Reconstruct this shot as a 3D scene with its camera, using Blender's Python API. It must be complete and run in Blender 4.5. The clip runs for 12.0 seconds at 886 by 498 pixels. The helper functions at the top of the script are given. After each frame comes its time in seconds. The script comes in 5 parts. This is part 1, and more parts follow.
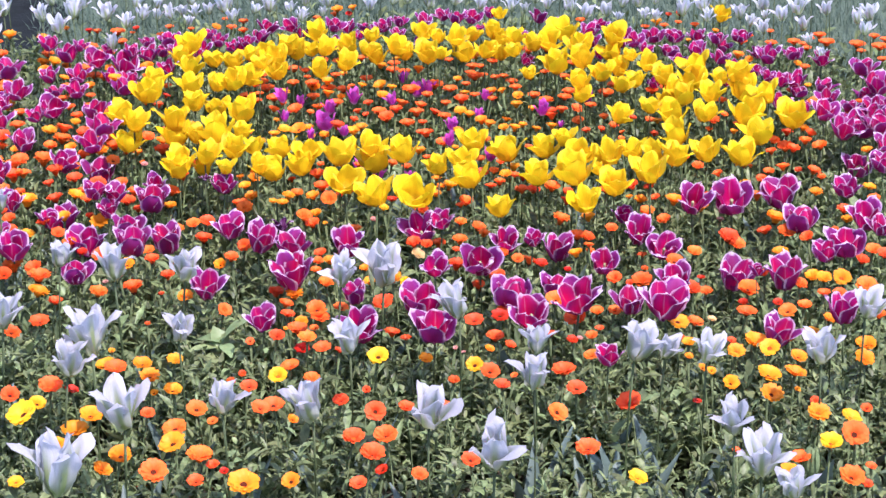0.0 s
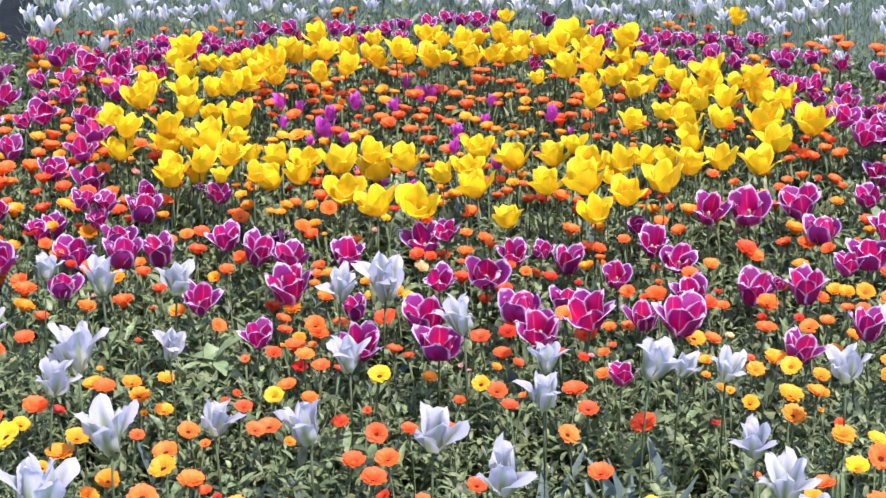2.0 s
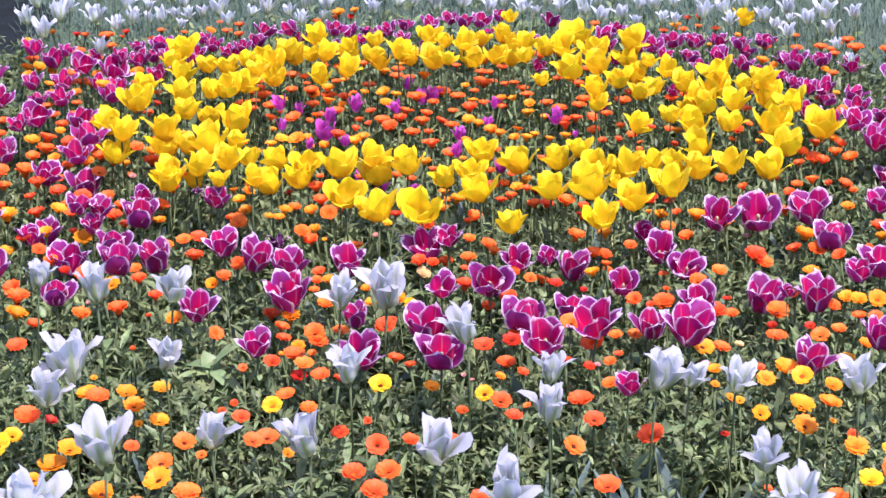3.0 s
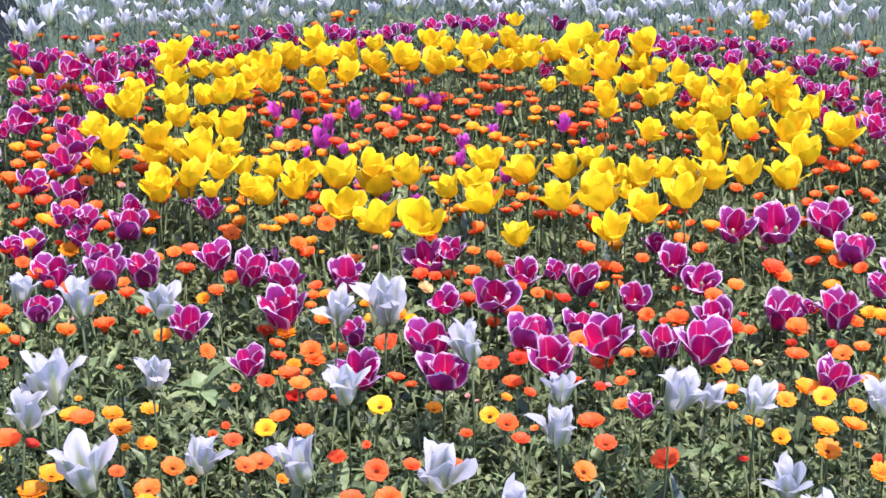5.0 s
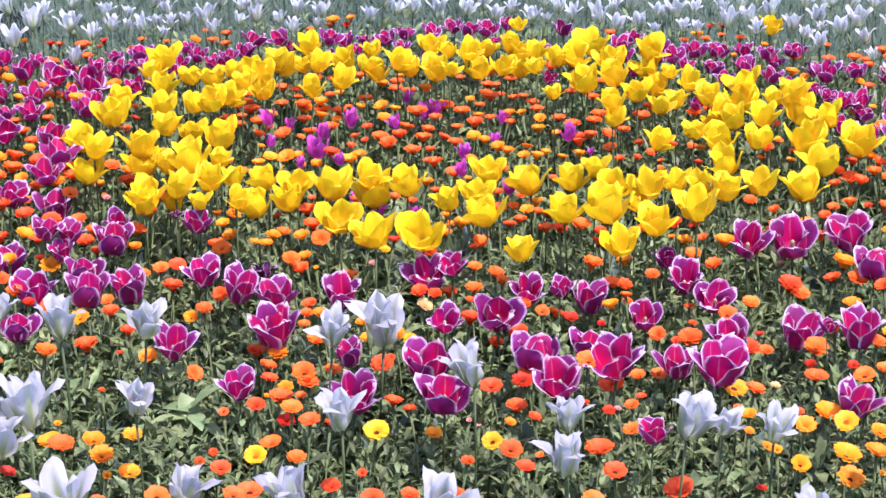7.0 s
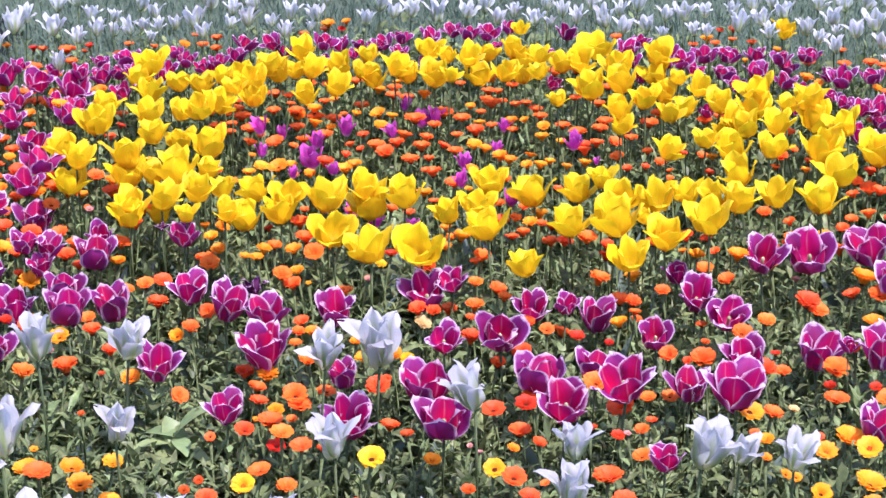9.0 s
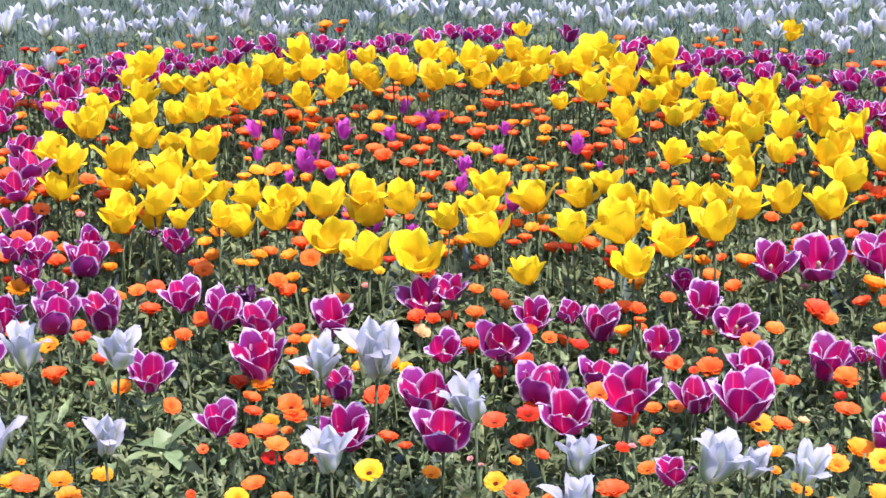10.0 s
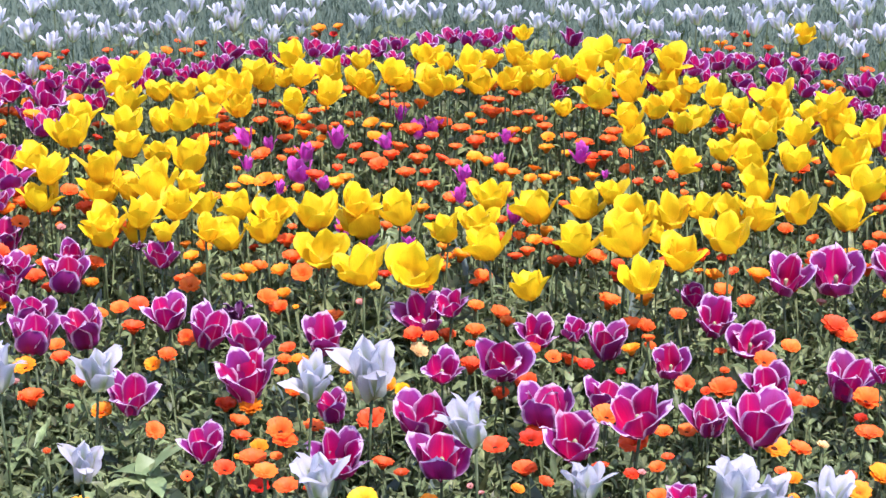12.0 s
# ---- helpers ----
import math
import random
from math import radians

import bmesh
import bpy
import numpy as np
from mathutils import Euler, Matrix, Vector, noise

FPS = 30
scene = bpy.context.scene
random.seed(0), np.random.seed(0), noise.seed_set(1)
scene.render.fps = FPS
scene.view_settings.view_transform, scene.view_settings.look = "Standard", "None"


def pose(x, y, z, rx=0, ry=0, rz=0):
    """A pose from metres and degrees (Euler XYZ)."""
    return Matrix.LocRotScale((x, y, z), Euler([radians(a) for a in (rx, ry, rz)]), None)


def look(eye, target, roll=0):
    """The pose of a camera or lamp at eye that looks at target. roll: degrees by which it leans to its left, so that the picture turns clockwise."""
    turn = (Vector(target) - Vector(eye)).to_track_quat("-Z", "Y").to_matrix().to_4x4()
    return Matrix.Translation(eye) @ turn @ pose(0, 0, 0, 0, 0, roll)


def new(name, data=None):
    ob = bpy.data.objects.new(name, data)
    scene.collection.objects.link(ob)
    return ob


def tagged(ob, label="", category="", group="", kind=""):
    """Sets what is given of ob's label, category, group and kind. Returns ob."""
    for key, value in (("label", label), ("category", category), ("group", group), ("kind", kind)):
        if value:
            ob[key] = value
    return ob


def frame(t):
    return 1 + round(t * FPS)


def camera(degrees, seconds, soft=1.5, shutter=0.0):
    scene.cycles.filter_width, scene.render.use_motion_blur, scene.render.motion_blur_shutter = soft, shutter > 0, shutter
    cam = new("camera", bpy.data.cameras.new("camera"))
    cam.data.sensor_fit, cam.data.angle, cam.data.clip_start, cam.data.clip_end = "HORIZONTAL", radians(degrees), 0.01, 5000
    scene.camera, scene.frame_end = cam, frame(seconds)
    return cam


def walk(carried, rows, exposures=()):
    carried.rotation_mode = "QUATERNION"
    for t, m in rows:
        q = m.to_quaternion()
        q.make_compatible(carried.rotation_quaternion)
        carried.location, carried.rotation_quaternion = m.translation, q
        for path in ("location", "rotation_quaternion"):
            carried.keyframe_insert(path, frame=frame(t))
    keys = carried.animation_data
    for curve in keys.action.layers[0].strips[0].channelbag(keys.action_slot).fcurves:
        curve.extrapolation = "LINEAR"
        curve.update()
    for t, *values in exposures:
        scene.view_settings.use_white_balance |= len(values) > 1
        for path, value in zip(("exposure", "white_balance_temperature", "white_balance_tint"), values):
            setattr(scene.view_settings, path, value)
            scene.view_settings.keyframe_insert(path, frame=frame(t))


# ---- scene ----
# A round flower bed seen from standing height: a yellow tulip ring, purple edged tulips
# round it, white tulips in front and behind, pot marigolds between them, lawn at the back.
# ---- camera ----
cam = camera(17.64, 12.0, soft=1.5)
walk(cam, [
    (0.0, pose(0.0041, -0.6646, 2.3289, 67.652, 0.024, -0.171)),
    (0.5, pose(0.0037, -0.6068, 2.3085, 67.690, 0.037, -0.167)),
    (1.0, pose(0.0032, -0.5505, 2.2893, 67.713, 0.039, -0.151)),
    (1.5, pose(0.0026, -0.4950, 2.2707, 67.729, 0.034, -0.129)),
    (2.0, pose(0.0021, -0.4402, 2.2524, 67.742, 0.025, -0.104)),
    (2.5, pose(0.0016, -0.3856, 2.2342, 67.756, 0.016, -0.079)),
    (3.0, pose(0.0011, -0.3311, 2.2159, 67.774, 0.007, -0.056)),
    (5.0, pose(-0.0000, -0.1115, 2.1396, 67.899, -0.004, -0.005)),
    (5.5, pose(-0.0001, -0.0560, 2.1199, 67.942, -0.002, -0.002)),
    (6.0, pose(-0.0001, -0.0004, 2.1001, 67.987, 0.000, -0.002)),
    (6.5, pose(-0.0002, 0.0553, 2.0802, 68.034, 0.003, -0.005)),
    (7.0, pose(-0.0001, 0.1108, 2.0604, 68.079, 0.004, -0.008)),
    (9.0, pose(0.0001, 0.3299, 1.9841, 68.231, -0.010, -0.018)),
    (9.5, pose(0.0003, 0.3832, 1.9660, 68.259, -0.016, -0.018)),
    (10.0, pose(0.0004, 0.4358, 1.9483, 68.286, -0.019, -0.018)),
    (10.5, pose(0.0007, 0.4875, 1.9308, 68.313, -0.017, -0.019)),
    (11.0, pose(0.0012, 0.5384, 1.9135, 68.344, -0.006, -0.025)),
    (11.5, pose(0.0018, 0.5885, 1.8959, 68.384, 0.019, -0.036)),
    (12.0, pose(0.0028, 0.6378, 1.8779, 68.440, 0.066, -0.059)),
], exposures=[(0.0, 1.48, 6100, 30.5), (12.0, 1.48, 6100, 30.5)])

# ---- light ----
SUN_ELEVATION, SUN_AZIMUTH = radians(64), radians(142)
world = bpy.data.worlds.new("sky")
scene.world = world
world.use_nodes = True
sky = world.node_tree.nodes.new("ShaderNodeTexSky")
sky.sky_type, sky.sun_disc = "NISHITA", False
sky.sun_elevation, sky.sun_rotation = SUN_ELEVATION, SUN_AZIMUTH
backdrop = world.node_tree.nodes["Background"]
backdrop.inputs["Strength"].default_value = 0.15
world.node_tree.links.new(sky.outputs["Color"], backdrop.inputs["Color"])
sun = new("sun", bpy.data.lights.new("sun", "SUN"))
sun.data.energy, sun.data.angle, sun.data.color = 2.75, radians(0.53), (1.0, 0.975, 0.945)
sun_way = Vector((math.sin(SUN_AZIMUTH) * math.cos(SUN_ELEVATION), math.cos(SUN_AZIMUTH) * math.cos(SUN_ELEVATION), math.sin(SUN_ELEVATION)))
sun.matrix_world = look(sun_way * 30, (0, 0, 0))


# ---- materials ----
class Nodes:
    """A node material under construction."""

    def __init__(self, name):
        self.material = bpy.data.materials.new(name)
        self.material.use_nodes = True
        self.tree = self.material.node_tree
        self.bsdf = self.tree.nodes["Principled BSDF"]
        self.output = self.tree.nodes["Material Output"]

    def put(self, target, value):
        if isinstance(value, bpy.types.NodeSocket):
            self.tree.links.new(value, target)
        elif isinstance(value, (int, float)):
            target.default_value = value
        elif len(value) == 3 and target.type == "RGBA":
            target.default_value = (*value, 1)
        else:
            target.default_value = value

    def add(self, kind, out=0, operation="", **ins):
        node = self.tree.nodes.new(kind)
        if operation:
            node.operation = operation
        for key, value in ins.items():
            self.put(node.inputs[int(key[1:])] if key[1:].isdigit() else node.inputs[key.replace("_", " ")], value)
        return node.outputs[out]

    def math(self, operation, a, b=0.0):
        return self.add("ShaderNodeMath", 0, operation, i0=a, i1=b)

    def mix(self, factor, a, b, blend="MIX"):
        node = self.tree.nodes.new("ShaderNodeMix")
        node.data_type, node.blend_type = "RGBA", blend
        self.put(node.inputs[0], factor), self.put(node.inputs[6], a), self.put(node.inputs[7], b)
        return node.outputs[2]

    def noise(self, vector, scale, detail=3.0, rough=0.55):
        return self.add("ShaderNodeTexNoise", 0, "", Vector=vector, Scale=scale, Detail=detail, Roughness=rough)

    def ramp(self, value, low, high):
        return self.add("ShaderNodeMapRange", 0, "", Value=value, From_Min=low, From_Max=high)

    def stretch(self, vector, x, y, z=1.0):
        return self.add("ShaderNodeMapping", 0, "", Vector=vector, Scale=(x, y, z))

    def bump(self, height, strength, distance):
        self.put(self.bsdf.inputs["Normal"], self.add("ShaderNodeBump", 0, "", Strength=strength, Distance=distance, Height=height))

    def thin(self, colour, share):
        """Lets light shine through, as through a petal or a leaf."""
        shine = self.add("ShaderNodeBsdfTranslucent", 0, "", Color=colour)
        both = self.add("ShaderNodeMixShader", 0, "", i0=share, i1=self.bsdf.outputs[0], i2=shine)
        self.tree.links.new(both, self.output.inputs[0])


def vary(n, colour, hue=0.015, value=0.25, source="Object"):
    """Turns and lightens a colour from thing to thing."""
    if source == "Object":
        rnd = n.add("ShaderNodeObjectInfo", "Random")
    else:
        rnd = n.add("ShaderNodeNewGeometry", "Random Per Island")
    shift = n.math("MULTIPLY_ADD", rnd, 2 * hue)
    shift.node.inputs[2].default_value = 0.5 - hue
    other = n.math("FRACT", n.math("MULTIPLY", rnd, 7.31))
    light = n.math("MULTIPLY_ADD", other, 2 * value)
    light.node.inputs[2].default_value = 1 - value
    return n.add("ShaderNodeHueSaturation", 0, "", Hue=shift, Saturation=1.0, Value=light, Color=colour)


def petal_material(name, body, throat, tip, edge=None, edge_width=0.12, flame=None, share=0.35, streak=0.35, border=None, rib=None):
    """A petal: veins along it, another colour at its foot, and where given a pale margin or a green flame."""
    n = Nodes(name)
    uv = n.add("ShaderNodeUVMap")
    place = n.add("ShaderNodeSeparateXYZ", 0, "", Vector=uv)
    across, along = place, place.node.outputs[1]
    rnd = n.add("ShaderNodeObjectInfo", "Random")
    jitter = n.add("ShaderNodeVectorMath", 0, "ADD", i0=n.stretch(uv, 26, 1.6), i1=n.add("ShaderNodeCombineXYZ", 0, "", X=n.math("MULTIPLY", rnd, 40), Y=n.math("MULTIPLY", rnd, 13), Z=0.0))
    veins = n.noise(jitter, 1.0, 4, 0.6)
    blotch = n.noise(n.add("ShaderNodeTexCoord", "Object"), 55, 3)
    colour = n.mix(n.ramp(along, 0.02, 0.52 if flame else 0.34), throat, body)
    colour = n.mix(n.math("MULTIPLY", n.ramp(along, 0.55, 1.0), 0.7), colour, tip)
    dark = n.mix(1.0, colour, (0.62, 0.55, 0.62), "MULTIPLY")
    colour = n.mix(n.math("MULTIPLY", n.ramp(veins, 0.42, 0.72), streak), colour, dark)
    colour = n.mix(n.math("MULTIPLY", n.ramp(blotch, 0.42, 0.75), 0.32), colour, dark)
    side = n.math("ABSOLUTE", n.math("SUBTRACT", across, 0.5))
    if border:
        reach = n.math("ADD", side, n.math("MULTIPLY", n.math("SUBTRACT", veins, 0.5), 0.3))
        colour = n.mix(n.math("MULTIPLY", n.ramp(n.math("ADD", reach, n.math("MULTIPLY", along, 0.10)), 0.14, 0.46), 0.92), colour, border)
    if rib:
        line = n.math("MULTIPLY", n.ramp(side, 0.035, 0.012), n.ramp(along, 0.3, 0.6))
        colour = n.mix(n.math("MULTIPLY", line, 0.16), colour, rib)
    if flame:
        heart = n.math("MULTIPLY", n.math("SUBTRACT", 1.0, n.ramp(n.math("ADD", side, n.math("MULTIPLY", veins, 0.12)), 0.11, 0.29)), n.math("SUBTRACT", 1.0, n.ramp(along, 0.48, 0.95)))
        colour = n.mix(n.math("MULTIPLY", heart, 0.8), colour, flame)
    if edge:
        reach = n.math("ADD", side, n.math("MULTIPLY", n.math("SUBTRACT", veins, 0.5), 0.24))
        rim = n.ramp(reach, 0.5 - edge_width, 0.5 - edge_width * 0.25)
        rim = n.math("MAXIMUM", rim, n.ramp(n.math("ADD", along, n.math("MULTIPLY", veins, 0.05)), 0.95, 1.0))
        rim = n.math("MULTIPLY", rim, n.ramp(along, 0.12, 0.4))
        worn = n.math("MULTIPLY", n.ramp(blotch, 0.22, 0.52), n.ramp(n.math("FRACT", n.math("MULTIPLY", rnd, 3.7)), -0.6, 0.35))
        colour = n.mix(n.math("MULTIPLY", rim, n.math("MULTIPLY", worn, 0.82)), colour, edge)
    colour = vary(n, colour, 0.008, 0.14)
    n.put(n.bsdf.inputs["Base Color"], colour)
    n.put(n.bsdf.inputs["Roughness"], 0.5)
    n.put(n.bsdf.inputs["Specular IOR Level"], 0.2)
    n.bump(veins, 0.35, 0.0012)
    n.thin(colour, share)
    return n.material


def ray_material(name, body, heart):
    """The ray florets of a pot marigold, deeper towards the middle."""
    n = Nodes(name)
    uv = n.add("ShaderNodeUVMap")
    along = n.add("ShaderNodeSeparateXYZ", 1, "", Vector=uv)
    streak = n.noise(n.stretch(uv, 30, 2), 1.0, 3)
    colour = n.mix(n.ramp(along, 0.6, 0.1), body, heart)
    colour = n.mix(n.math("MULTIPLY", n.ramp(streak, 0.45, 0.75), 0.25), colour, heart)
    colour = vary(n, colour, 0.012, 0.16)
    rnd = n.add("ShaderNodeNewGeometry", "Random Per Island")
    colour = n.mix(n.math("MULTIPLY", rnd, 0.3), colour, heart)
    n.put(n.bsdf.inputs["Base Color"], colour)
    n.put(n.bsdf.inputs["Roughness"], 0.5)
    n.put(n.bsdf.inputs["Specular IOR Level"], 0.3)
    n.bump(streak, 0.3, 0.0008)
    n.thin(colour, 0.38)
    return n.material


def leaf_material(name, fresh, dull, share=0.25, rough=0.5, source="Island", scale=90, value=0.35):
    n = Nodes(name)
    spot = n.noise(n.add("ShaderNodeTexCoord", "Object"), scale, 4)
    wide = n.noise(n.add("ShaderNodeTexCoord", "Object"), 5, 2)
    colour = n.mix(n.ramp(spot, 0.3, 0.7), fresh, dull)
    colour = n.mix(n.math("MULTIPLY", n.ramp(wide, 0.4, 0.7), 0.45), colour, dull)
    colour = vary(n, colour, 0.02, value, source)
    n.put(n.bsdf.inputs["Base Color"], colour)
    n.put(n.bsdf.inputs["Roughness"], rough)
    n.put(n.bsdf.inputs["Specular IOR Level"], 0.3)
    n.bump(spot, 0.3, 0.001)
    n.thin(colour, share)
    return n.material


def plain_material(name, light, dark, rough=0.6, scale=120, relief=0.4):
    n = Nodes(name)
    spot = n.noise(n.add("ShaderNodeTexCoord", "Object"), scale, 4)
    n.put(n.bsdf.inputs["Base Color"], vary(n, n.mix(n.ramp(spot, 0.35, 0.65), light, dark), 0.01, 0.15))
    n.put(n.bsdf.inputs["Roughness"], rough)
    n.put(n.bsdf.inputs["Specular IOR Level"], 0.2)
    n.bump(spot, relief, 0.002)
    return n.material


def earth_material(name, light, dark, scale):
    n = Nodes(name)
    at = n.add("ShaderNodeTexCoord", "Object")
    fine, wide = n.noise(at, scale, 8, 0.65), n.noise(at, scale / 14, 3)
    colour = n.mix(n.ramp(fine, 0.3, 0.7), dark, light)
    colour = n.mix(n.math("MULTIPLY", n.ramp(wide, 0.4, 0.65), 0.5), colour, dark)
    n.put(n.bsdf.inputs["Base Color"], colour)
    n.put(n.bsdf.inputs["Roughness"], 0.95)
    n.put(n.bsdf.inputs["Specular IOR Level"], 0.1)
    n.bump(fine, 0.8, 0.015)
    return n.material


YELLOW = petal_material("yellow_petal", (0.84, 0.57, 0.003), (0.64, 0.38, 0.008), (0.86, 0.645, 0.008), share=0.42, streak=0.3)
PURPLE = petal_material("purple_petal", (0.29, 0.008, 0.105), (0.24, 0.006, 0.055), (0.37, 0.062, 0.28), edge=(0.90, 0.74, 0.88), edge_width=0.108, share=0.42, streak=0.5, border=(0.22, 0.022, 0.17))
PURPLE_INNER = petal_material("pink_petal", (0.66, 0.006, 0.11), (0.58, 0.10, 0.22), (0.50, 0.012, 0.14), edge=(0.90, 0.72, 0.88), edge_width=0.095, share=0.46, streak=0.35, border=(0.30, 0.012, 0.125), rib=(0.88, 0.62, 0.80))
WHITE = petal_material("white_petal", (0.555, 0.565, 0.585), (0.44, 0.50, 0.24), (0.555, 0.565, 0.59), flame=(0.25, 0.33, 0.09), share=0.5, streak=0.35)
PALE = petal_material("pale_petal", (0.63, 0.645, 0.66), (0.38, 0.47, 0.21), (0.67, 0.685, 0.70), flame=(0.28, 0.38, 0.12), share=0.5, streak=0.25)
VIOLET = petal_material("violet_petal", (0.56, 0.05, 0.37), (0.62, 0.42, 0.58), (0.66, 0.16, 0.52), share=0.36, streak=0.4)
DRIED = petal_material("dried_petal", (0.075, 0.008, 0.05), (0.05, 0.01, 0.03), (0.11, 0.02, 0.09), edge=(0.55, 0.42, 0.55), edge_width=0.07, share=0.2, streak=0.6)
ORANGE_RAY = ray_material("orange_ray", (0.98, 0.195, 0.028), (0.91, 0.10, 0.010))
AMBER_RAY = ray_material("amber_ray", (0.95, 0.37, 0.012), (0.92, 0.27, 0.01))
YELLOW_RAY = ray_material("yellow_ray", (0.92, 0.54, 0.012), (0.88, 0.36, 0.01))
CREAM_RAY = ray_material("cream_ray", (0.88, 0.66, 0.30), (0.85, 0.50, 0.12))
FADED_RAY = ray_material("faded_ray", (0.62, 0.30, 0.24), (0.42, 0.15, 0.12))
# darker orange: the shade on marigolds under other blooms is in this colour
SHADED_ORANGE_RAY = ray_material("shaded_orange_ray", (0.70, 0.068, 0.010), (0.46, 0.032, 0.007))
BROWN_DISC = plain_material("brown_disc", (0.16, 0.035, 0.008), (0.05, 0.012, 0.006), 0.85, 700, 1.0)
ORANGE_DISC = plain_material("orange_disc", (0.70, 0.17, 0.01), (0.45, 0.07, 0.006), 0.8, 700, 1.0)
STEM = plain_material("tulip_stem", (0.072, 0.098, 0.036), (0.048, 0.068, 0.026), 0.5, 60)
PISTIL = plain_material("pistil", (0.40, 0.40, 0.24), (0.24, 0.27, 0.12), 0.6, 300)
GLAUCOUS = leaf_material("tulip_leaf", (0.155, 0.21, 0.165), (0.105, 0.15, 0.118), 0.2, 0.45, "Object", 40, 0.2)
HERB = leaf_material("marigold_leaf", (0.222, 0.277, 0.108), (0.077, 0.103, 0.039), 0.28, 0.45, value=0.5)
BROAD = leaf_material("broad_leaf", (0.26, 0.33, 0.14), (0.17, 0.23, 0.09), 0.25, 0.45, "Object", 60, 0.2)
BUD = plain_material("green_bud", (0.19, 0.25, 0.11), (0.12, 0.17, 0.07), 0.6, 200)
TWIG = plain_material("marigold_stalk", (0.11, 0.145, 0.055), (0.06, 0.082, 0.03), 0.6, 80)
GRASS = leaf_material("grass_blade", (0.112, 0.162, 0.108), (0.092, 0.138, 0.094), 0.3, 0.6, value=0.08)
SOIL = earth_material("bed_soil", (0.095, 0.075, 0.05), (0.05, 0.04, 0.028), 40)
# near-black colour that stands for a shadow on the lawn
LAWN_SHADE = earth_material("lawn_shade", (0.014, 0.018, 0.017), (0.008, 0.010, 0.010), 30)
TURF = earth_material("turf", (0.115, 0.155, 0.10), (0.085, 0.118, 0.075), 30)


# ---- making meshes ----
def mesh_of(name, verts, faces, material, uvs=None, smooth=True):
    me = bpy.data.meshes.new(name)
    me.from_pydata(verts, [], faces)
    me.materials.append(material)
    if uvs is not None:
        layer = me.uv_layers.new(name="UVMap")
        for loop in me.loops:
            layer.data[loop.index].uv = uvs[loop.vertex_index]
    if smooth:
        me.polygons.foreach_set("use_smooth", [True] * len(me.polygons))
    me.update()
    return me


def sheet(rows, cols):
    """The faces of a grid of vertices."""
    return [(r * cols + c, r * cols + c + 1, (r + 1) * cols + c + 1, (r + 1) * cols + c) for r in range(rows - 1) for c in range(cols - 1)]


def tube(points, radii, sides=6):
    """Vertices and faces of a closed, tapering, bent rod."""
    verts, faces = [], []
    for i, (p, radius) in enumerate(zip(points, radii)):
        ahead = Vector(points[min(i + 1, len(points) - 1)]) - Vector(points[max(i - 1, 0)])
        turn = ahead.to_track_quat("Z", "Y")
        for k in range(sides):
            a = 2 * math.pi * k / sides
            verts.append(Vector(p) + turn @ Vector((math.cos(a) * radius, math.sin(a) * radius, 0)))
    for i in range(len(points) - 1):
        for k in range(sides):
            faces.append((i * sides + k, i * sides + (k + 1) % sides, (i + 1) * sides + (k + 1) % sides, (i + 1) * sides + k))
    faces.append(tuple(range(sides - 1, -1, -1)))
    faces.append(tuple(range(len(verts) - sides, len(verts))))
    return verts, faces


def part(name, mesh, parent, m=None, label=""):
    ob = new(name, mesh)
    ob.parent = parent
    if m is not None:
        ob.matrix_basis = m
    return tagged(ob, label)


# ---- ground ----
BED_MIDDLE, BED_WIDE, BED_DEEP = Vector((0.0, 4.45)), 2.0, 1.55


def in_bed(x, y, grow=1.0):
    return ((x - BED_MIDDLE.x) / (BED_WIDE * grow)) ** 2 + ((y - BED_MIDDLE.y) / (BED_DEEP * grow)) ** 2 < 1


def ground_sheet():
    """One sheet from the bed to the horizon, finer near the bed, a little uneven."""
    steps = [-900, -200, -60, -20, -8] + [-5 + 0.25 * i for i in range(41)] + [8, 20, 60, 200, 900]
    verts = [(x, y + 4.5, 0.018 * noise.noise((x * 0.9, y * 0.9, 3)) if abs(x) < 8 and abs(y) < 8 else 0) for y in steps for x in steps]
    ob = new("ground", mesh_of("ground", verts, sheet(len(steps), len(steps)), TURF))
    tagged(ob, "short green turf on nearly level ground", "lawn", kind="structure")


def bed_soil():
    """The bed's crumbly earth, swelling a little above the turf."""
    rings, sides = 26, 96
    verts, faces = [(BED_MIDDLE.x, BED_MIDDLE.y, 0.05)], []
    for r in range(1, rings + 1):
        f = r / rings
        for k in range(sides):
            a = 2 * math.pi * k / sides
            x, y = BED_MIDDLE.x + math.cos(a) * BED_WIDE * f, BED_MIDDLE.y + math.sin(a) * BED_DEEP * f
            lump = 0.016 * noise.noise((x * 9, y * 9, 0)) + 0.01 * noise.noise((x * 30, y * 30, 5))
            verts.append((x, y, 0.055 * (1 - f ** 4) - 0.03 * (f == 1) + lump * (f < 1)))
    for k in range(sides):
        faces.append((0, 1 + k, 1 + (k + 1) % sides))
        for r in range(rings - 1):
            a, b = 1 + r * sides, 1 + (r + 1) * sides
            faces.append((a + k, b + k, b + (k + 1) % sides, a + (k + 1) % sides))
    ob = new("bed_soil", mesh_of("bed_soil", verts, faces, SOIL))
    tagged(ob, "dark crumbly earth of the round flower bed", "soil", kind="structure")


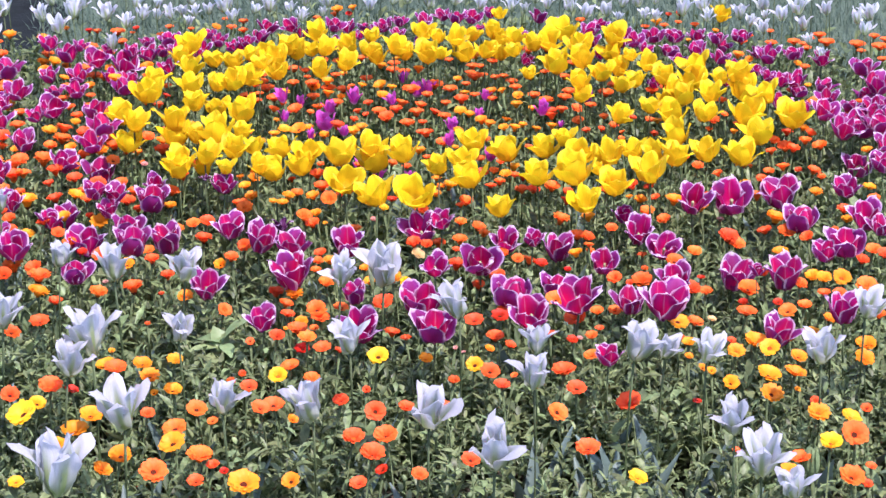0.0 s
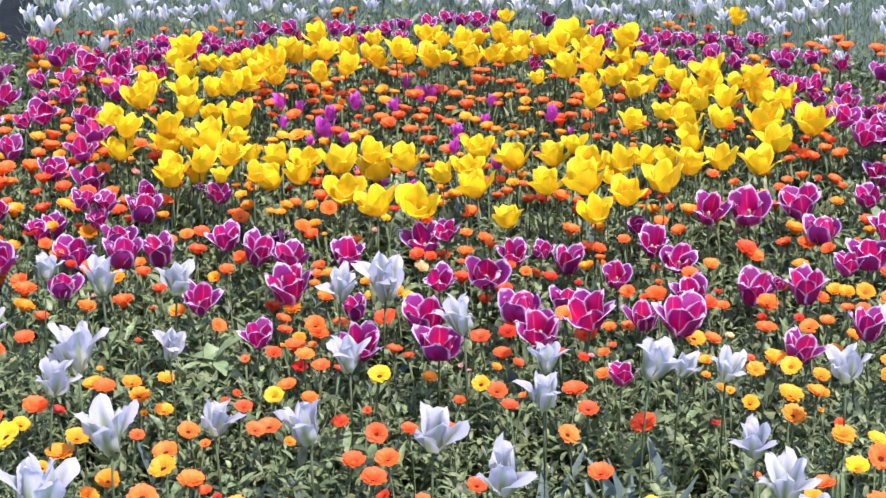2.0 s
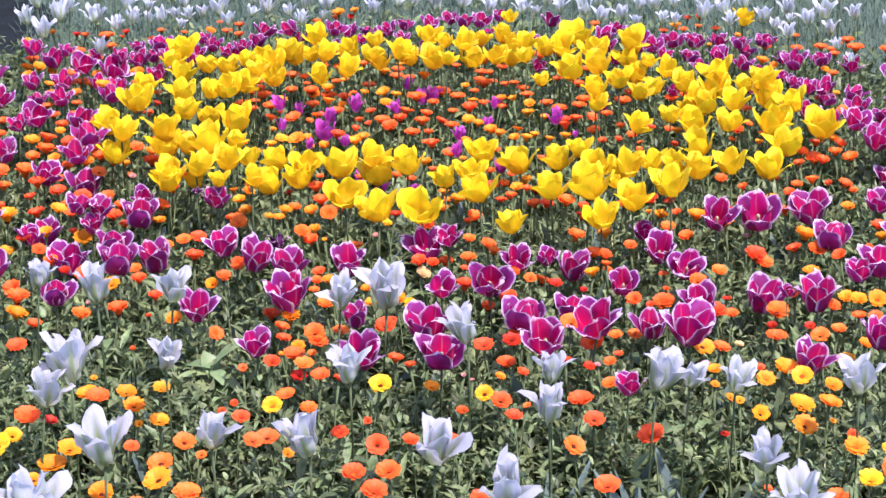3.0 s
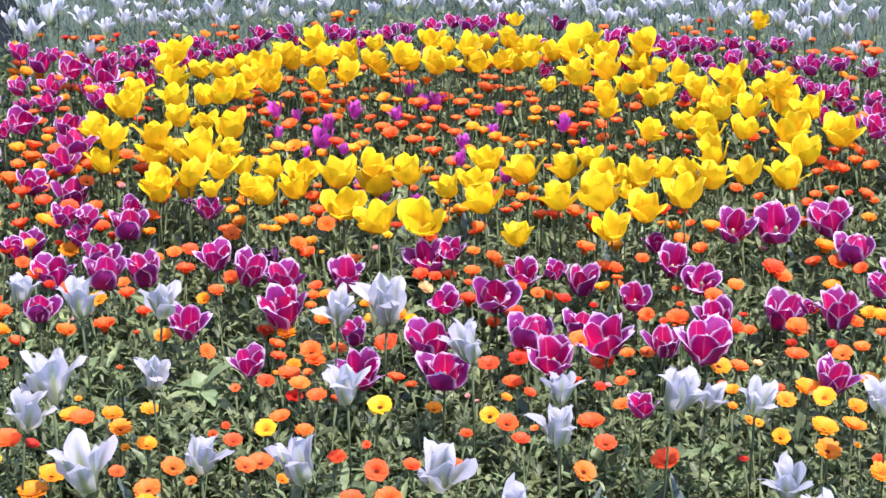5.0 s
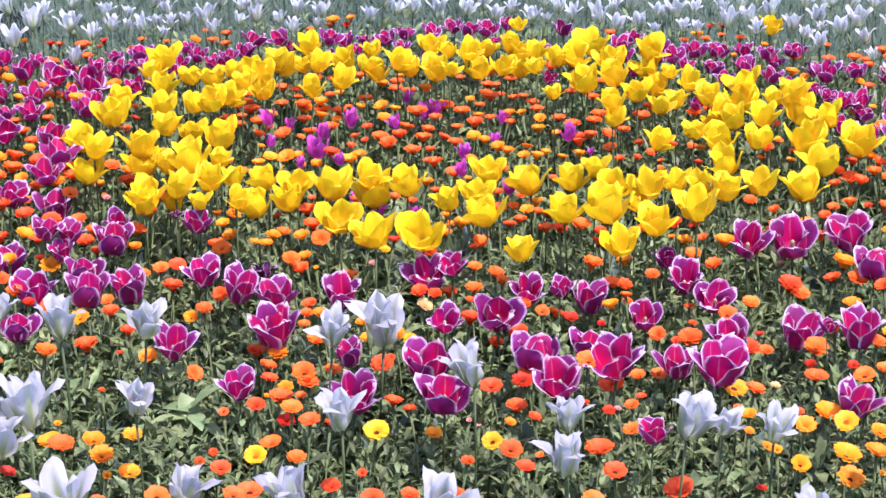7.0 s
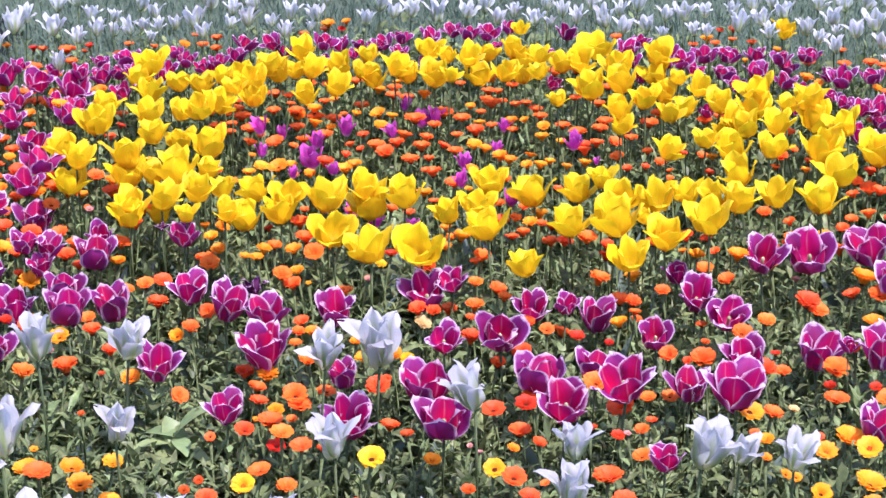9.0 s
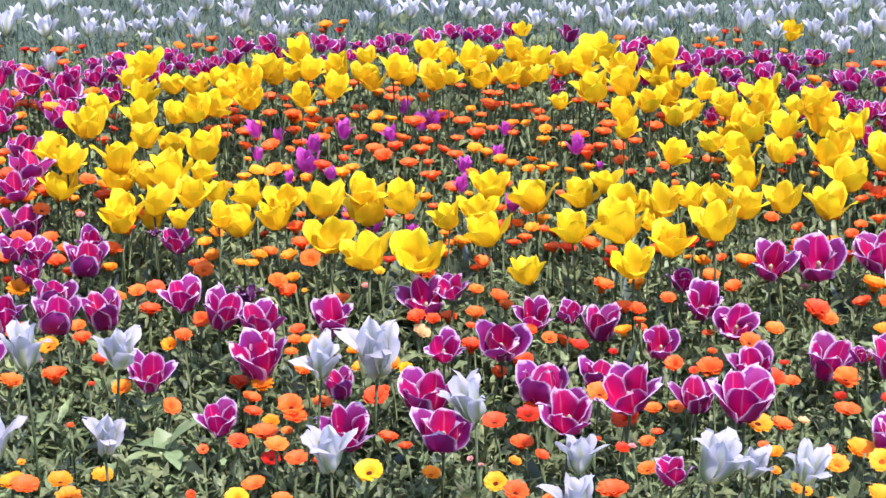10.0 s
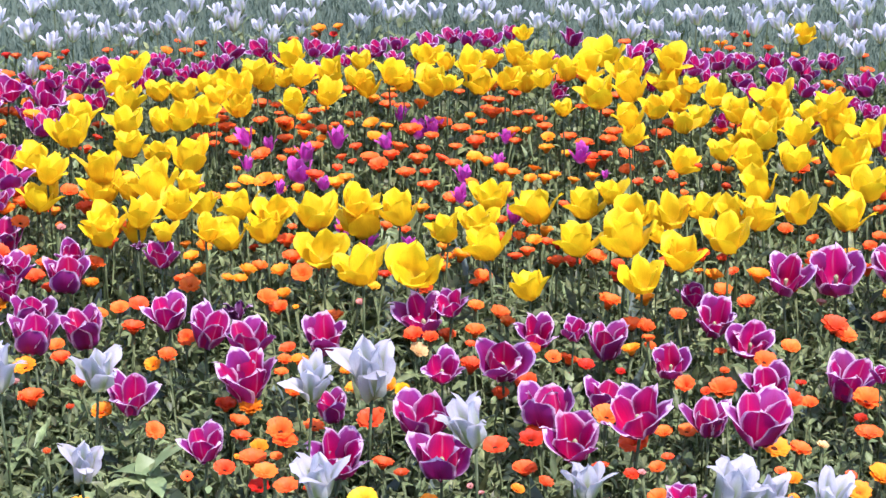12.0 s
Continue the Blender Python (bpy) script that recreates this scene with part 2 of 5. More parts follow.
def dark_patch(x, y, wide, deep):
    """A dark sheet on the lawn behind the bed in place of a shadow."""
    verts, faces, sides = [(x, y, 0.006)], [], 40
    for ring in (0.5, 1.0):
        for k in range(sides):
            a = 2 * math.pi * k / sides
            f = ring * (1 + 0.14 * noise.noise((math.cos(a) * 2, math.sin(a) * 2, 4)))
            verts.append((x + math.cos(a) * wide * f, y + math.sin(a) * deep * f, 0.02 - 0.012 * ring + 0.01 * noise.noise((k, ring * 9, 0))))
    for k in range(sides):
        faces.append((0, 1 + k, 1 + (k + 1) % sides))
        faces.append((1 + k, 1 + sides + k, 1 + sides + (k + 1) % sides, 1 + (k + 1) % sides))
    ob = new("bare_patch", mesh_of("bare_patch", verts, faces, LAWN_SHADE))
    tagged(ob, "shadow on the lawn behind the bed, laid as a dark patch", "soil", kind="structure")


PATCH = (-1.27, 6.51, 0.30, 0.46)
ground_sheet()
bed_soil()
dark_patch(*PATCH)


# ---- foliage and grass ----
def scatter_blades(name, places, shape, material, label, category):
    """Many small leaves in one mesh: shape(rng, x, y) gives each one's rows of (left, right) points."""
    rng = random.Random(name)
    verts, faces = [], []
    for x, y in places(rng):
        rows = shape(rng, x, y)
        if not rows:
            continue
        start = len(verts)
        for row in rows:
            verts.extend(row)
        k = len(rows[0])
        faces.extend(tuple(start + i for i in f) for f in sheet(len(rows), k))
    ob = new(name, mesh_of(name, verts, faces, material))
    tagged(ob, label, category, kind="stuff")
    return ob


def leaf_rows(base, turn, rise, length, width, droop, fold, steps=4):
    """A leaf that leaves base towards turn, bends over, and is folded along its middle."""
    rows = []
    d, side = Vector((math.cos(turn), math.sin(turn), 0)), Vector((-math.sin(turn), math.cos(turn), 0))
    p, angle = Vector(base), rise
    for i in range(steps + 1):
        f = i / steps
        w = width * (0.22 + 0.95 * math.sin(math.pi * min(1, f * 0.86 + 0.08)) ** 1.1) * (1 - 0.8 * f ** 4)
        up = Vector((0, 0, 1)) * math.cos(angle) - d * math.sin(angle)
        rows.append((p + side * w * 0.5 + up * w * fold, p.copy(), p - side * w * 0.5 + up * w * fold))
        p = p + (d * math.cos(angle) + Vector((0, 0, 1)) * math.sin(angle)) * (length / steps)
        angle -= droop / steps
    return rows


def bed_places(count):
    def places(rng):
        made = 0
        while made < count:
            x, y = rng.uniform(-2.0, 2.0), rng.uniform(2.9, 6.0)
            thin = noise.noise((x * 8, y * 8, 21)) + 0.5 * noise.noise((x * 19, y * 19, 4))
            if in_bed(x, y, 0.985) and (abs(x) < 1.2 or rng.random() < 0.35) and rng.random() < (0.34 + 2.0 * thin if y < 3.75 else 1.0 + 1.2 * thin):
                made += 1
                yield x, y
    return places


def canopy(x, y):
    """How high the marigold leaves stand."""
    return 0.206 + 0.03 * noise.noise((x * 4.5, y * 4.5, 9)) + 0.03 * noise.noise((x * 13, y * 13, 2))


def marigold_plants(count):
    """Leaning stalks, each with its spiral of small spatula leaves; all stalks in one mesh, all leaves in another."""
    rng = random.Random("plants")
    verts, faces, leaf_verts, leaf_faces = [], [], [], []
    for x, y in bed_places(count)(rng):
        turn, h, lean = rng.uniform(0, 2 * math.pi), canopy(x, y) * rng.uniform(0.72, 1.15), rng.uniform(0.0, 0.1)
        way, side = Vector((math.cos(turn), math.sin(turn), 0)), Vector((-math.sin(turn), math.cos(turn), 0))

        def at(f):
            return way * (lean * f * f) + Vector((x, y, 0.02 + (h - 0.02) * f))

        start = len(verts)
        bare = rng.random() < 0.55
        for f in () if bare else (0, 0.35, 0.7, 1):
            verts.extend((at(f) + side * 0.0009, at(f) + way * 0.0009, at(f) - side * 0.0009 - way * 0.0004))
        for i in range(0 if bare else 3):
            for k in range(3):
                faces.append((start + i * 3 + k, start + i * 3 + (k + 1) % 3, start + i * 3 + 3 + (k + 1) % 3, start + i * 3 + 3 + k))
        spiral, number, steps = rng.uniform(0, 6.28), rng.randint(9, 13) if y < 4.7 else rng.randint(6, 9), 3 if y < 3.8 else 2
        grown = 1.8 if rng.random() < 0.16 else 1.0
        for k in range(number):
            f = 0.40 + 0.62 * ((k + rng.random()) / number) ** 0.8
            big = (1.25 - 0.6 * f) * grown
            rows = leaf_rows(at(f), spiral + 2.4 * k, rng.uniform(0.15, 1.25), rng.uniform(0.021, 0.039) * big, (rng.uniform(0.008, 0.016) if rng.random() < 0.62 else rng.uniform(0.004, 0.008)) * big, rng.uniform(-0.2, 1.5), rng.uniform(0.05, 0.35), steps)
            begin = len(leaf_verts)
            for row in rows:
                leaf_verts.extend(row)
            leaf_faces.extend(tuple(begin + i for i in q) for q in sheet(steps + 1, 3))
    ob = new("marigold_stalks", mesh_of("marigold_stalks", verts, faces, TWIG))
    tagged(ob, "thin green marigold stalks among the leaves", "foliage", kind="stuff")
    ob = new("marigold_foliage", mesh_of("marigold_foliage", leaf_verts, leaf_faces, HERB))
    tagged(ob, "dense sage-green marigold leaves covering the bed", "foliage", kind="stuff")


marigold_plants(17000)


def lawn_places(count):
    def places(rng):
        made = 0
        while made < count:
            x, y = rng.gauss(0, 1.15), rng.gauss(6.55, 0.5) if rng.random() < 0.85 else rng.gauss(4.4, 1.3)
            # no blades over the dark shadow sheet
            bare = math.hypot((x - PATCH[0]) / PATCH[2], (y - PATCH[1]) / PATCH[3])
            if not in_bed(x, y, 0.97) and bare > 0.7 + 0.3 * rng.random():
                made += 1
                yield x, y
    return places


def grass_blade(rng, x, y):
    rows = leaf_rows((x, y, 0), rng.uniform(0, 2 * math.pi), rng.uniform(0.5, 1.5), rng.uniform(0.022, 0.05), rng.uniform(0.0016, 0.0032), rng.uniform(0.1, 1.0), 0.2, 2)
    return [(left, right) for left, _, right in rows]


scatter_blades("lawn_grass", lawn_places(64000), grass_blade, GRASS, "uncut bluish-green grass behind the flower bed", "grass")


# ---- tulips ----
def petal_sheet(rng, length, half, foot, middle, end, point, inner, wave, twist=0.15, rows=14, cols=7):
    """A petal that leaves the foot of the bloom at angle foot from the upright, stands at middle, and ends at end (degrees)."""
    verts, uvs = [], []
    r, z = 0.045 * length, 0.0
    phase, curl = rng.uniform(0, 6.28), rng.uniform(-twist, twist)
    for i in range(rows):
        u = i / (rows - 1)
        if u < 0.38:
            angle = foot + (middle - foot) * (u / 0.38) ** 0.8
        else:
            angle = middle + (end - middle) * ((u - 0.38) / 0.62) ** 1.6
        if i:
            r += math.sin(radians(angle)) * length / (rows - 1)
            z += math.cos(radians(angle)) * length / (rows - 1)
        r = max(r, 0.03 * length)
        w = half * (u + 0.06) ** 0.55 * max(0.0, 1 - u ** point[0]) ** point[1] * 1.18 + 0.004 * length
        w *= 1 + rng.uniform(-0.02, 0.02) + 0.25 * wave * math.sin(phase + 21 * u) * u
        frill = (rng.uniform(-0.012, 0.012) + 0.02 * math.sin(phase * 2 + 13 * u)) * (1 + 4 * wave) * length
        for j in range(cols):
            v = -1 + 2 * j / (cols - 1)
            wrap = max(-1.25, min(1.25, v * w / max(r * 1.25, 0.16 * length)))
            rr = r * (0.87 if inner else 1.0) + curl * 0.9 * v * w * u + wave * length * (v * v * (math.sin(phase + 7 * u) * 0.5 + math.sin(phase * 3 + 17 * u + 2 * v) * 0.28 * u) + 0.6 * v ** 4 * u) + 0.015 * length * math.cos(3 * v + phase) * u + wave * 0.4 * length * max(0.0, 1 - 3 * abs(v)) * math.sin(math.pi * u)
            side = v * w
            x, y = rr * math.cos(wrap) - 0.06 * w * v * v, side * 0.72 + rr * math.sin(wrap) * 0.28 + curl * w * u
            verts.append((x, y, z + frill * v * v * v + 0.02 * length * math.sin(phase * 2 + 3 * v) * u))
            uvs.append((0.5 + 0.5 * v, u))
    return verts, uvs, sheet(rows, cols)


def bloom_variant(rng, kind):
    """Six petal meshes of one bloom, one metre wide, each with its turn; and the bloom's height."""
    length, half, foot, middle, end, spread, flare, point, wave, twist, material, tall = kind
    lean, made = rng.uniform(-spread, spread), []
    for k in range(6):
        inner = k % 2 == 1
        v, uv, f = petal_sheet(rng, length * rng.uniform(0.94, 1.06), half * rng.uniform(0.92, 1.08), foot, middle + lean * 0.5 + (-0.5 if inner else 0.4) * flare + rng.uniform(-6, 6), end + lean + (-flare if inner else flare) + rng.uniform(-15, 15) * (2.2 if twist > 0.4 else 1), point, inner, wave, twist)
        made.append((v, uv, f, radians(60 * k + rng.uniform(-8, 8))))
    wide = 2 * sum(sorted(max(math.hypot(x, y) for x, y, _ in v) for v, _, _, _ in made)[2:]) / 4
    high = tall * rng.uniform(0.88, 1.12)
    rise = high / max(z for v, _, _, _ in made for _, _, z in v)
    petals = [(mesh_of("petal", [(x / wide, y / wide, z * rise) for x, y, z in v], f, material[i % 2], uv), turn) for i, (v, uv, f, turn) in enumerate(made)]
    return petals, high


# length, half width, angles at foot, middle and end, spread of the opening, flare of the outer petals,
# (fullness and sharpness of the tip), waviness, twist, materials, height to width
KINDS = {
    "yellow": (1.0, 0.40, 84, 20, 24, 9, 14, (3.4, 0.74), 0.11, 0.25, (YELLOW, YELLOW), 0.68),
    "purple": (1.0, 0.465, 88, 18, 14, 9, 7, (2.4, 0.70), 0.12, 0.2, (PURPLE, PURPLE_INNER), 0.66),
    "purple open": (1.0, 0.45, 85, 26, 30, 11, 14, (2.6, 0.72), 0.11, 0.26, (PURPLE, PURPLE_INNER), 0.56),
    "withered": (1.0, 0.34, 80, 32, 48, 20, 24, (3.0, 0.7), 0.34, 0.8, (DRIED, DRIED), 0.5),
    "white": (1.0, 0.352, 63, 13, 45, 12, 16, (2.9, 0.72), 0.20, 0.4, (WHITE, WHITE), 0.76),
    "pale": (1.0, 0.285, 66, 14, 40, 14, 15, (2.7, 0.80), 0.15, 0.4, (PALE, PALE), 0.80),
    "violet": (1.0, 0.30, 66, 12, 26, 12, 12, (2.4, 0.75), 0.07, 0.2, (VIOLET, VIOLET), 0.94),
}
BLOOMS = {name: [bloom_variant(random.Random(name + str(i)), kind) for i in range(10)] for name, kind in KINDS.items()}


def stem_mesh(rng):
    a, bend = rng.uniform(0, 6.28), rng.uniform(0.005, 0.02)
    points = [(math.cos(a) * bend * math.sin(math.pi * f), math.sin(a) * bend * math.sin(math.pi * f), f) for f in (0, 0.25, 0.5, 0.75, 1)]
    v, f = tube(points, [0.0042, 0.004, 0.0036, 0.0033, 0.0036])
    return mesh_of("stem", v, f, STEM)


def tulip_leaf_mesh(rng):
    length, width = rng.uniform(0.18, 0.26), rng.uniform(0.03, 0.045)
    rows = leaf_rows((0.006, 0, 0.02), 0, rng.uniform(1.2, 1.4), length, width, rng.uniform(0.2, 0.8), 0.25, 7)
    verts = [p for row in rows for p in row]
    return mesh_of("leaf", verts, sheet(len(rows), 3), GLAUCOUS)


def pistil_mesh():
    v, f = tube([(0, 0, 0), (0, 0, 0.2), (0, 0, 0.3), (0, 0, 0.34)], [0.028, 0.032, 0.042, 0.02], 8)
    return mesh_of("pistil", v, f, PISTIL)


STEMS = [stem_mesh(random.Random(i)) for i in range(5)]
TULIP_LEAVES = [tulip_leaf_mesh(random.Random(40 + i)) for i in range(5)]
PISTILS = pistil_mesh()


def tulip(kind, x, y, height, size, rng, label, group, leaves, lean=9.0, face=0.0):
    """A tulip whose bloom's middle stands at that height over the place."""
    root = new({"pale": "white", "purple open": "purple"}.get(kind, kind) + "_tulip")
    root.location = (x, y, 0)
    tagged(root, label, "tulip", group)
    petals, high = rng.choice(BLOOMS[kind])
    foot, slim = height - 0.5 * high * size, (0.42 if kind == "pale" else 0.52) * math.sqrt(size / 0.07)
    part("stem", rng.choice(STEMS), root, Matrix.Diagonal((slim, slim, foot, 1)) @ pose(0, 0, 0, 0, 0, rng.uniform(0, 360)))
    nod = pose(0, 0, foot - 0.001, rng.gauss(face, lean), rng.gauss(0, lean)) @ pose(0, 0, 0, 0, 0, rng.uniform(0, 360)) @ Matrix.Scale(size * {"purple": 0.95, "purple open": 1.1, "yellow": 1.02}.get(kind, 1.0), 4)
    for mesh, turn in petals:
        part("petal", mesh, root, nod @ Matrix.Rotation(turn, 4, "Z"))
    if size > 0.06 and kind == "purple":
        part("pistil", PISTILS, root, nod, "pale green pistil")
    for _ in range(leaves):
        part("leaf", rng.choice(TULIP_LEAVES), root, pose(0, 0, 0, 0, 0, rng.uniform(0, 360)))
    return root


def drift(kind, flowers, label, group, leaves=1, lean=9.0, face=0.0):
    rng = random.Random(group + kind + str(len(flowers)))
    for x, y, height, size in flowers:
        tulip(kind, x, y, height, size, rng, label, group, leaves, lean, face)


drift("white", [
    (0.536, 3.112, 0.399, 0.073), (-0.566, 3.188, 0.395, 0.124), (0.094, 3.247, 0.401, 0.101), (0.504, 3.261, 0.379, 0.104), (0.471, 3.349, 0.396, 0.085), (-0.488, 3.405, 0.393, 0.110),
    (-0.007, 3.429, 0.374, 0.093), (-0.192, 3.459, 0.376, 0.092), (-0.337, 3.463, 0.379, 0.078), (0.163, 3.514, 0.400, 0.080), (-0.596, 3.563, 0.403, 0.086), (0.169, 3.595, 0.418, 0.073),
    (0.330, 3.604, 0.409, 0.088), (-0.560, 3.611, 0.430, 0.111), (0.640, 3.620, 0.397, 0.085), (-0.137, 3.623, 0.412, 0.086), (0.451, 3.624, 0.394, 0.073), (0.384, 3.646, 0.384, 0.065),
    (-0.426, 3.697, 0.399, 0.064), (-0.724, 3.732, 0.412, 0.085), (0.735, 3.784, 0.404, 0.077), (0.045, 3.818, 0.396, 0.086), (-0.160, 3.905, 0.416, 0.080), (-0.557, 3.928, 0.420, 0.090)], "white lily-flowered tulip with green-flamed petals on a tall stem", "white tulips at the front of the bed", 2, 8)
drift("white", [
    (-0.087, 3.978, 0.396, 0.103), (-0.440, 3.994, 0.385, 0.086), (-0.661, 3.998, 0.402, 0.060), (-0.810, 4.308, 0.386, 0.064)], "white lily-flowered tulip with green-flamed petals on a tall stem", "white tulips at the front of the bed", 2, 8)
drift("purple", [
    (0.298, 3.761, 0.315, 0.060), (0.003, 3.911, 0.304, 0.091), (0.602, 3.924, 0.287, 0.080), (0.719, 3.924, 0.331, 0.080), (-0.130, 3.943, 0.295, 0.087), (0.411, 3.959, 0.331, 0.111),
    (-0.300, 3.962, 0.296, 0.071), (0.259, 3.976, 0.335, 0.101), (0.353, 4.035, 0.297, 0.077), (-0.024, 4.060, 0.289, 0.098), (-0.140, 4.065, 0.301, 0.060), (0.141, 4.086, 0.290, 0.094),
    (0.588, 4.119, 0.322, 0.035), (-0.652, 4.121, 0.318, 0.071), (0.444, 4.131, 0.300, 0.078), (-0.260, 4.140, 0.313, 0.094), (0.221, 4.162, 0.272, 0.068), (0.649, 4.175, 0.293, 0.093),
    (0.556, 4.218, 0.273, 0.099), (0.319, 4.241, 0.288, 0.065), (-0.560, 4.254, 0.323, 0.084), (-0.260, 4.267, 0.312, 0.083), (-0.785, 4.273, 0.308, 0.084), (0.186, 4.274, 0.322, 0.047)], "wide-open purple tulip with white petal edges among marigolds", "purple tulips before the yellow ring", 1, 7, 5)
drift("purple", [
    (0.733, 4.276, 0.294, 0.067), (0.776, 4.301, 0.302, 0.088), (-0.331, 4.336, 0.300, 0.083), (0.236, 4.343, 0.275, 0.077), (0.136, 4.343, 0.292, 0.068), (-0.822, 4.364, 0.301, 0.048),
    (-0.382, 4.366, 0.310, 0.077), (0.018, 4.371, 0.322, 0.059), (0.853, 4.385, 0.302, 0.063), (-0.668, 4.391, 0.270, 0.088), (-0.508, 4.401, 0.270, 0.083), (0.704, 4.412, 0.303, 0.085),
    (-0.739, 4.430, 0.299, 0.058), (-0.590, 4.436, 0.282, 0.070), (0.835, 4.437, 0.302, 0.083), (-0.631, 4.491, 0.297, 0.052), (-0.659, 4.504, 0.329, 0.059), (-0.715, 4.509, 0.273, 0.071),
    (-0.623, 4.516, 0.320, 0.064), (0.581, 4.518, 0.310, 0.098), (-0.548, 4.520, 0.304, 0.081), (-0.406, 4.528, 0.334, 0.064), (0.374, 4.532, 0.266, 0.054), (-0.830, 4.544, 0.291, 0.063)], "wide-open purple tulip with white petal edges among marigolds", "purple tulips before the yellow ring", 1, 7, 5)
drift("purple", [
    (0.687, 4.572, 0.298, 0.101), (-0.857, 4.589, 0.338, 0.068), (-0.548, 4.592, 0.311, 0.055), (0.826, 4.660, 0.274, 0.072), (0.907, 4.729, 0.303, 0.071), (-0.753, 4.753, 0.297, 0.073),
    (-0.679, 4.772, 0.267, 0.088), (0.873, 4.856, 0.247, 0.074)], "wide-open purple tulip with white petal edges among marigolds", "purple tulips before the yellow ring", 1, 7, 5)
drift("purple", [
    (0.172, 3.934, 0.320, 0.091), (-0.412, 4.107, 0.303, 0.078), (0.003, 4.195, 0.303, 0.068), (0.086, 4.201, 0.310, 0.085), (-0.159, 4.281, 0.311, 0.073), (0.431, 4.295, 0.299, 0.077),
    (0.390, 4.375, 0.298, 0.073), (-0.019, 4.380, 0.302, 0.086), (0.496, 4.447, 0.336, 0.083)], "purple tulip leaning over and showing its pale pistil", "purple tulips before the yellow ring", 1, 5, 16)
drift("purple open", [
    (-0.699, 4.824, 0.308, 0.070), (0.939, 4.849, 0.297, 0.070), (-0.843, 4.855, 0.301, 0.070), (0.841, 4.863, 0.325, 0.074), (-0.686, 4.879, 0.327, 0.080), (0.927, 4.901, 0.318, 0.073),
    (0.894, 4.938, 0.293, 0.067), (0.958, 4.964, 0.313, 0.058), (-0.912, 4.976, 0.301, 0.077), (0.928, 4.984, 0.306, 0.074), (0.820, 4.989, 0.317, 0.066), (0.884, 4.992, 0.293, 0.065),
    (0.775, 5.002, 0.318, 0.050), (-0.710, 5.005, 0.316, 0.065), (-0.838, 5.028, 0.298, 0.054), (0.929, 5.029, 0.316, 0.061), (0.964, 5.058, 0.303, 0.072), (0.888, 5.079, 0.295, 0.046),
    (0.842, 5.087, 0.313, 0.054), (0.738, 5.100, 0.299, 0.058), (-0.816, 5.102, 0.287, 0.071), (-0.925, 5.117, 0.293, 0.057), (-0.817, 5.150, 0.306, 0.046), (-0.957, 5.163, 0.292, 0.053)], "purple tulip with white petal edges beside the yellow ring", "purple tulips round the yellow ring", 0, 7)
drift("purple open", [
    (-0.772, 5.170, 0.302, 0.059), (-0.901, 5.177, 0.299, 0.071), (0.963, 5.180, 0.310, 0.079), (0.751, 5.181, 0.321, 0.048), (-0.674, 5.193, 0.303, 0.064), (0.944, 5.199, 0.276, 0.064),
    (0.793, 5.207, 0.284, 0.046), (0.848, 5.208, 0.298, 0.057), (-0.768, 5.212, 0.324, 0.061), (-0.833, 5.223, 0.319, 0.054), (0.727, 5.230, 0.312, 0.039), (0.792, 5.233, 0.303, 0.057),
    (-0.662, 5.244, 0.304, 0.046), (0.485, 5.251, 0.290, 0.039), (-0.580, 5.263, 0.323, 0.057), (0.641, 5.263, 0.294, 0.047), (0.706, 5.277, 0.309, 0.044), (0.945, 5.292, 0.311, 0.068),
    (0.665, 5.303, 0.314, 0.037), (-0.715, 5.330, 0.280, 0.057), (-0.747, 5.339, 0.317, 0.063), (0.861, 5.342, 0.316, 0.060), (-0.947, 5.346, 0.292, 0.083), (-0.784, 5.356, 0.342, 0.039)], "purple tulip with white petal edges beside the yellow ring", "purple tulips round the yellow ring", 0, 7)
drift("purple open", [
    (0.549, 5.366, 0.301, 0.047), (-0.521, 5.374, 0.316, 0.034), (0.589, 5.380, 0.321, 0.060), (-0.689, 5.393, 0.286, 0.083), (0.640, 5.397, 0.300, 0.055), (0.805, 5.416, 0.301, 0.053),
    (0.529, 5.419, 0.306, 0.051), (-0.680, 5.421, 0.310, 0.051), (-0.572, 5.427, 0.311, 0.048), (0.756, 5.430, 0.294, 0.064), (0.448, 5.450, 0.323, 0.053), (-0.641, 5.462, 0.288, 0.057),
    (-0.867, 5.462, 0.313, 0.057), (-0.823, 5.463, 0.289, 0.067), (-0.451, 5.465, 0.306, 0.042), (-0.733, 5.470, 0.296, 0.042), (0.693, 5.485, 0.320, 0.051), (0.641, 5.485, 0.315, 0.046),
    (0.358, 5.486, 0.310, 0.046), (0.477, 5.488, 0.291, 0.045), (-0.031, 5.489, 0.305, 0.033), (0.736, 5.490, 0.281, 0.048), (-0.615, 5.492, 0.284, 0.046), (0.653, 5.500, 0.290, 0.046)], "purple tulip with white petal edges beside the yellow ring", "purple tulips round the yellow ring", 0, 7)
drift("purple open", [
    (-0.522, 5.528, 0.282, 0.040), (-0.600, 5.530, 0.297, 0.057), (-0.654, 5.534, 0.292, 0.038), (0.548, 5.556, 0.297, 0.054), (-0.490, 5.560, 0.287, 0.046), (0.605, 5.562, 0.296, 0.052),
    (0.505, 5.572, 0.293, 0.054), (-0.514, 5.575, 0.298, 0.046), (-0.163, 5.718, 0.268, 0.040)], "purple tulip with white petal edges beside the yellow ring", "purple tulips round the yellow ring", 0, 7)
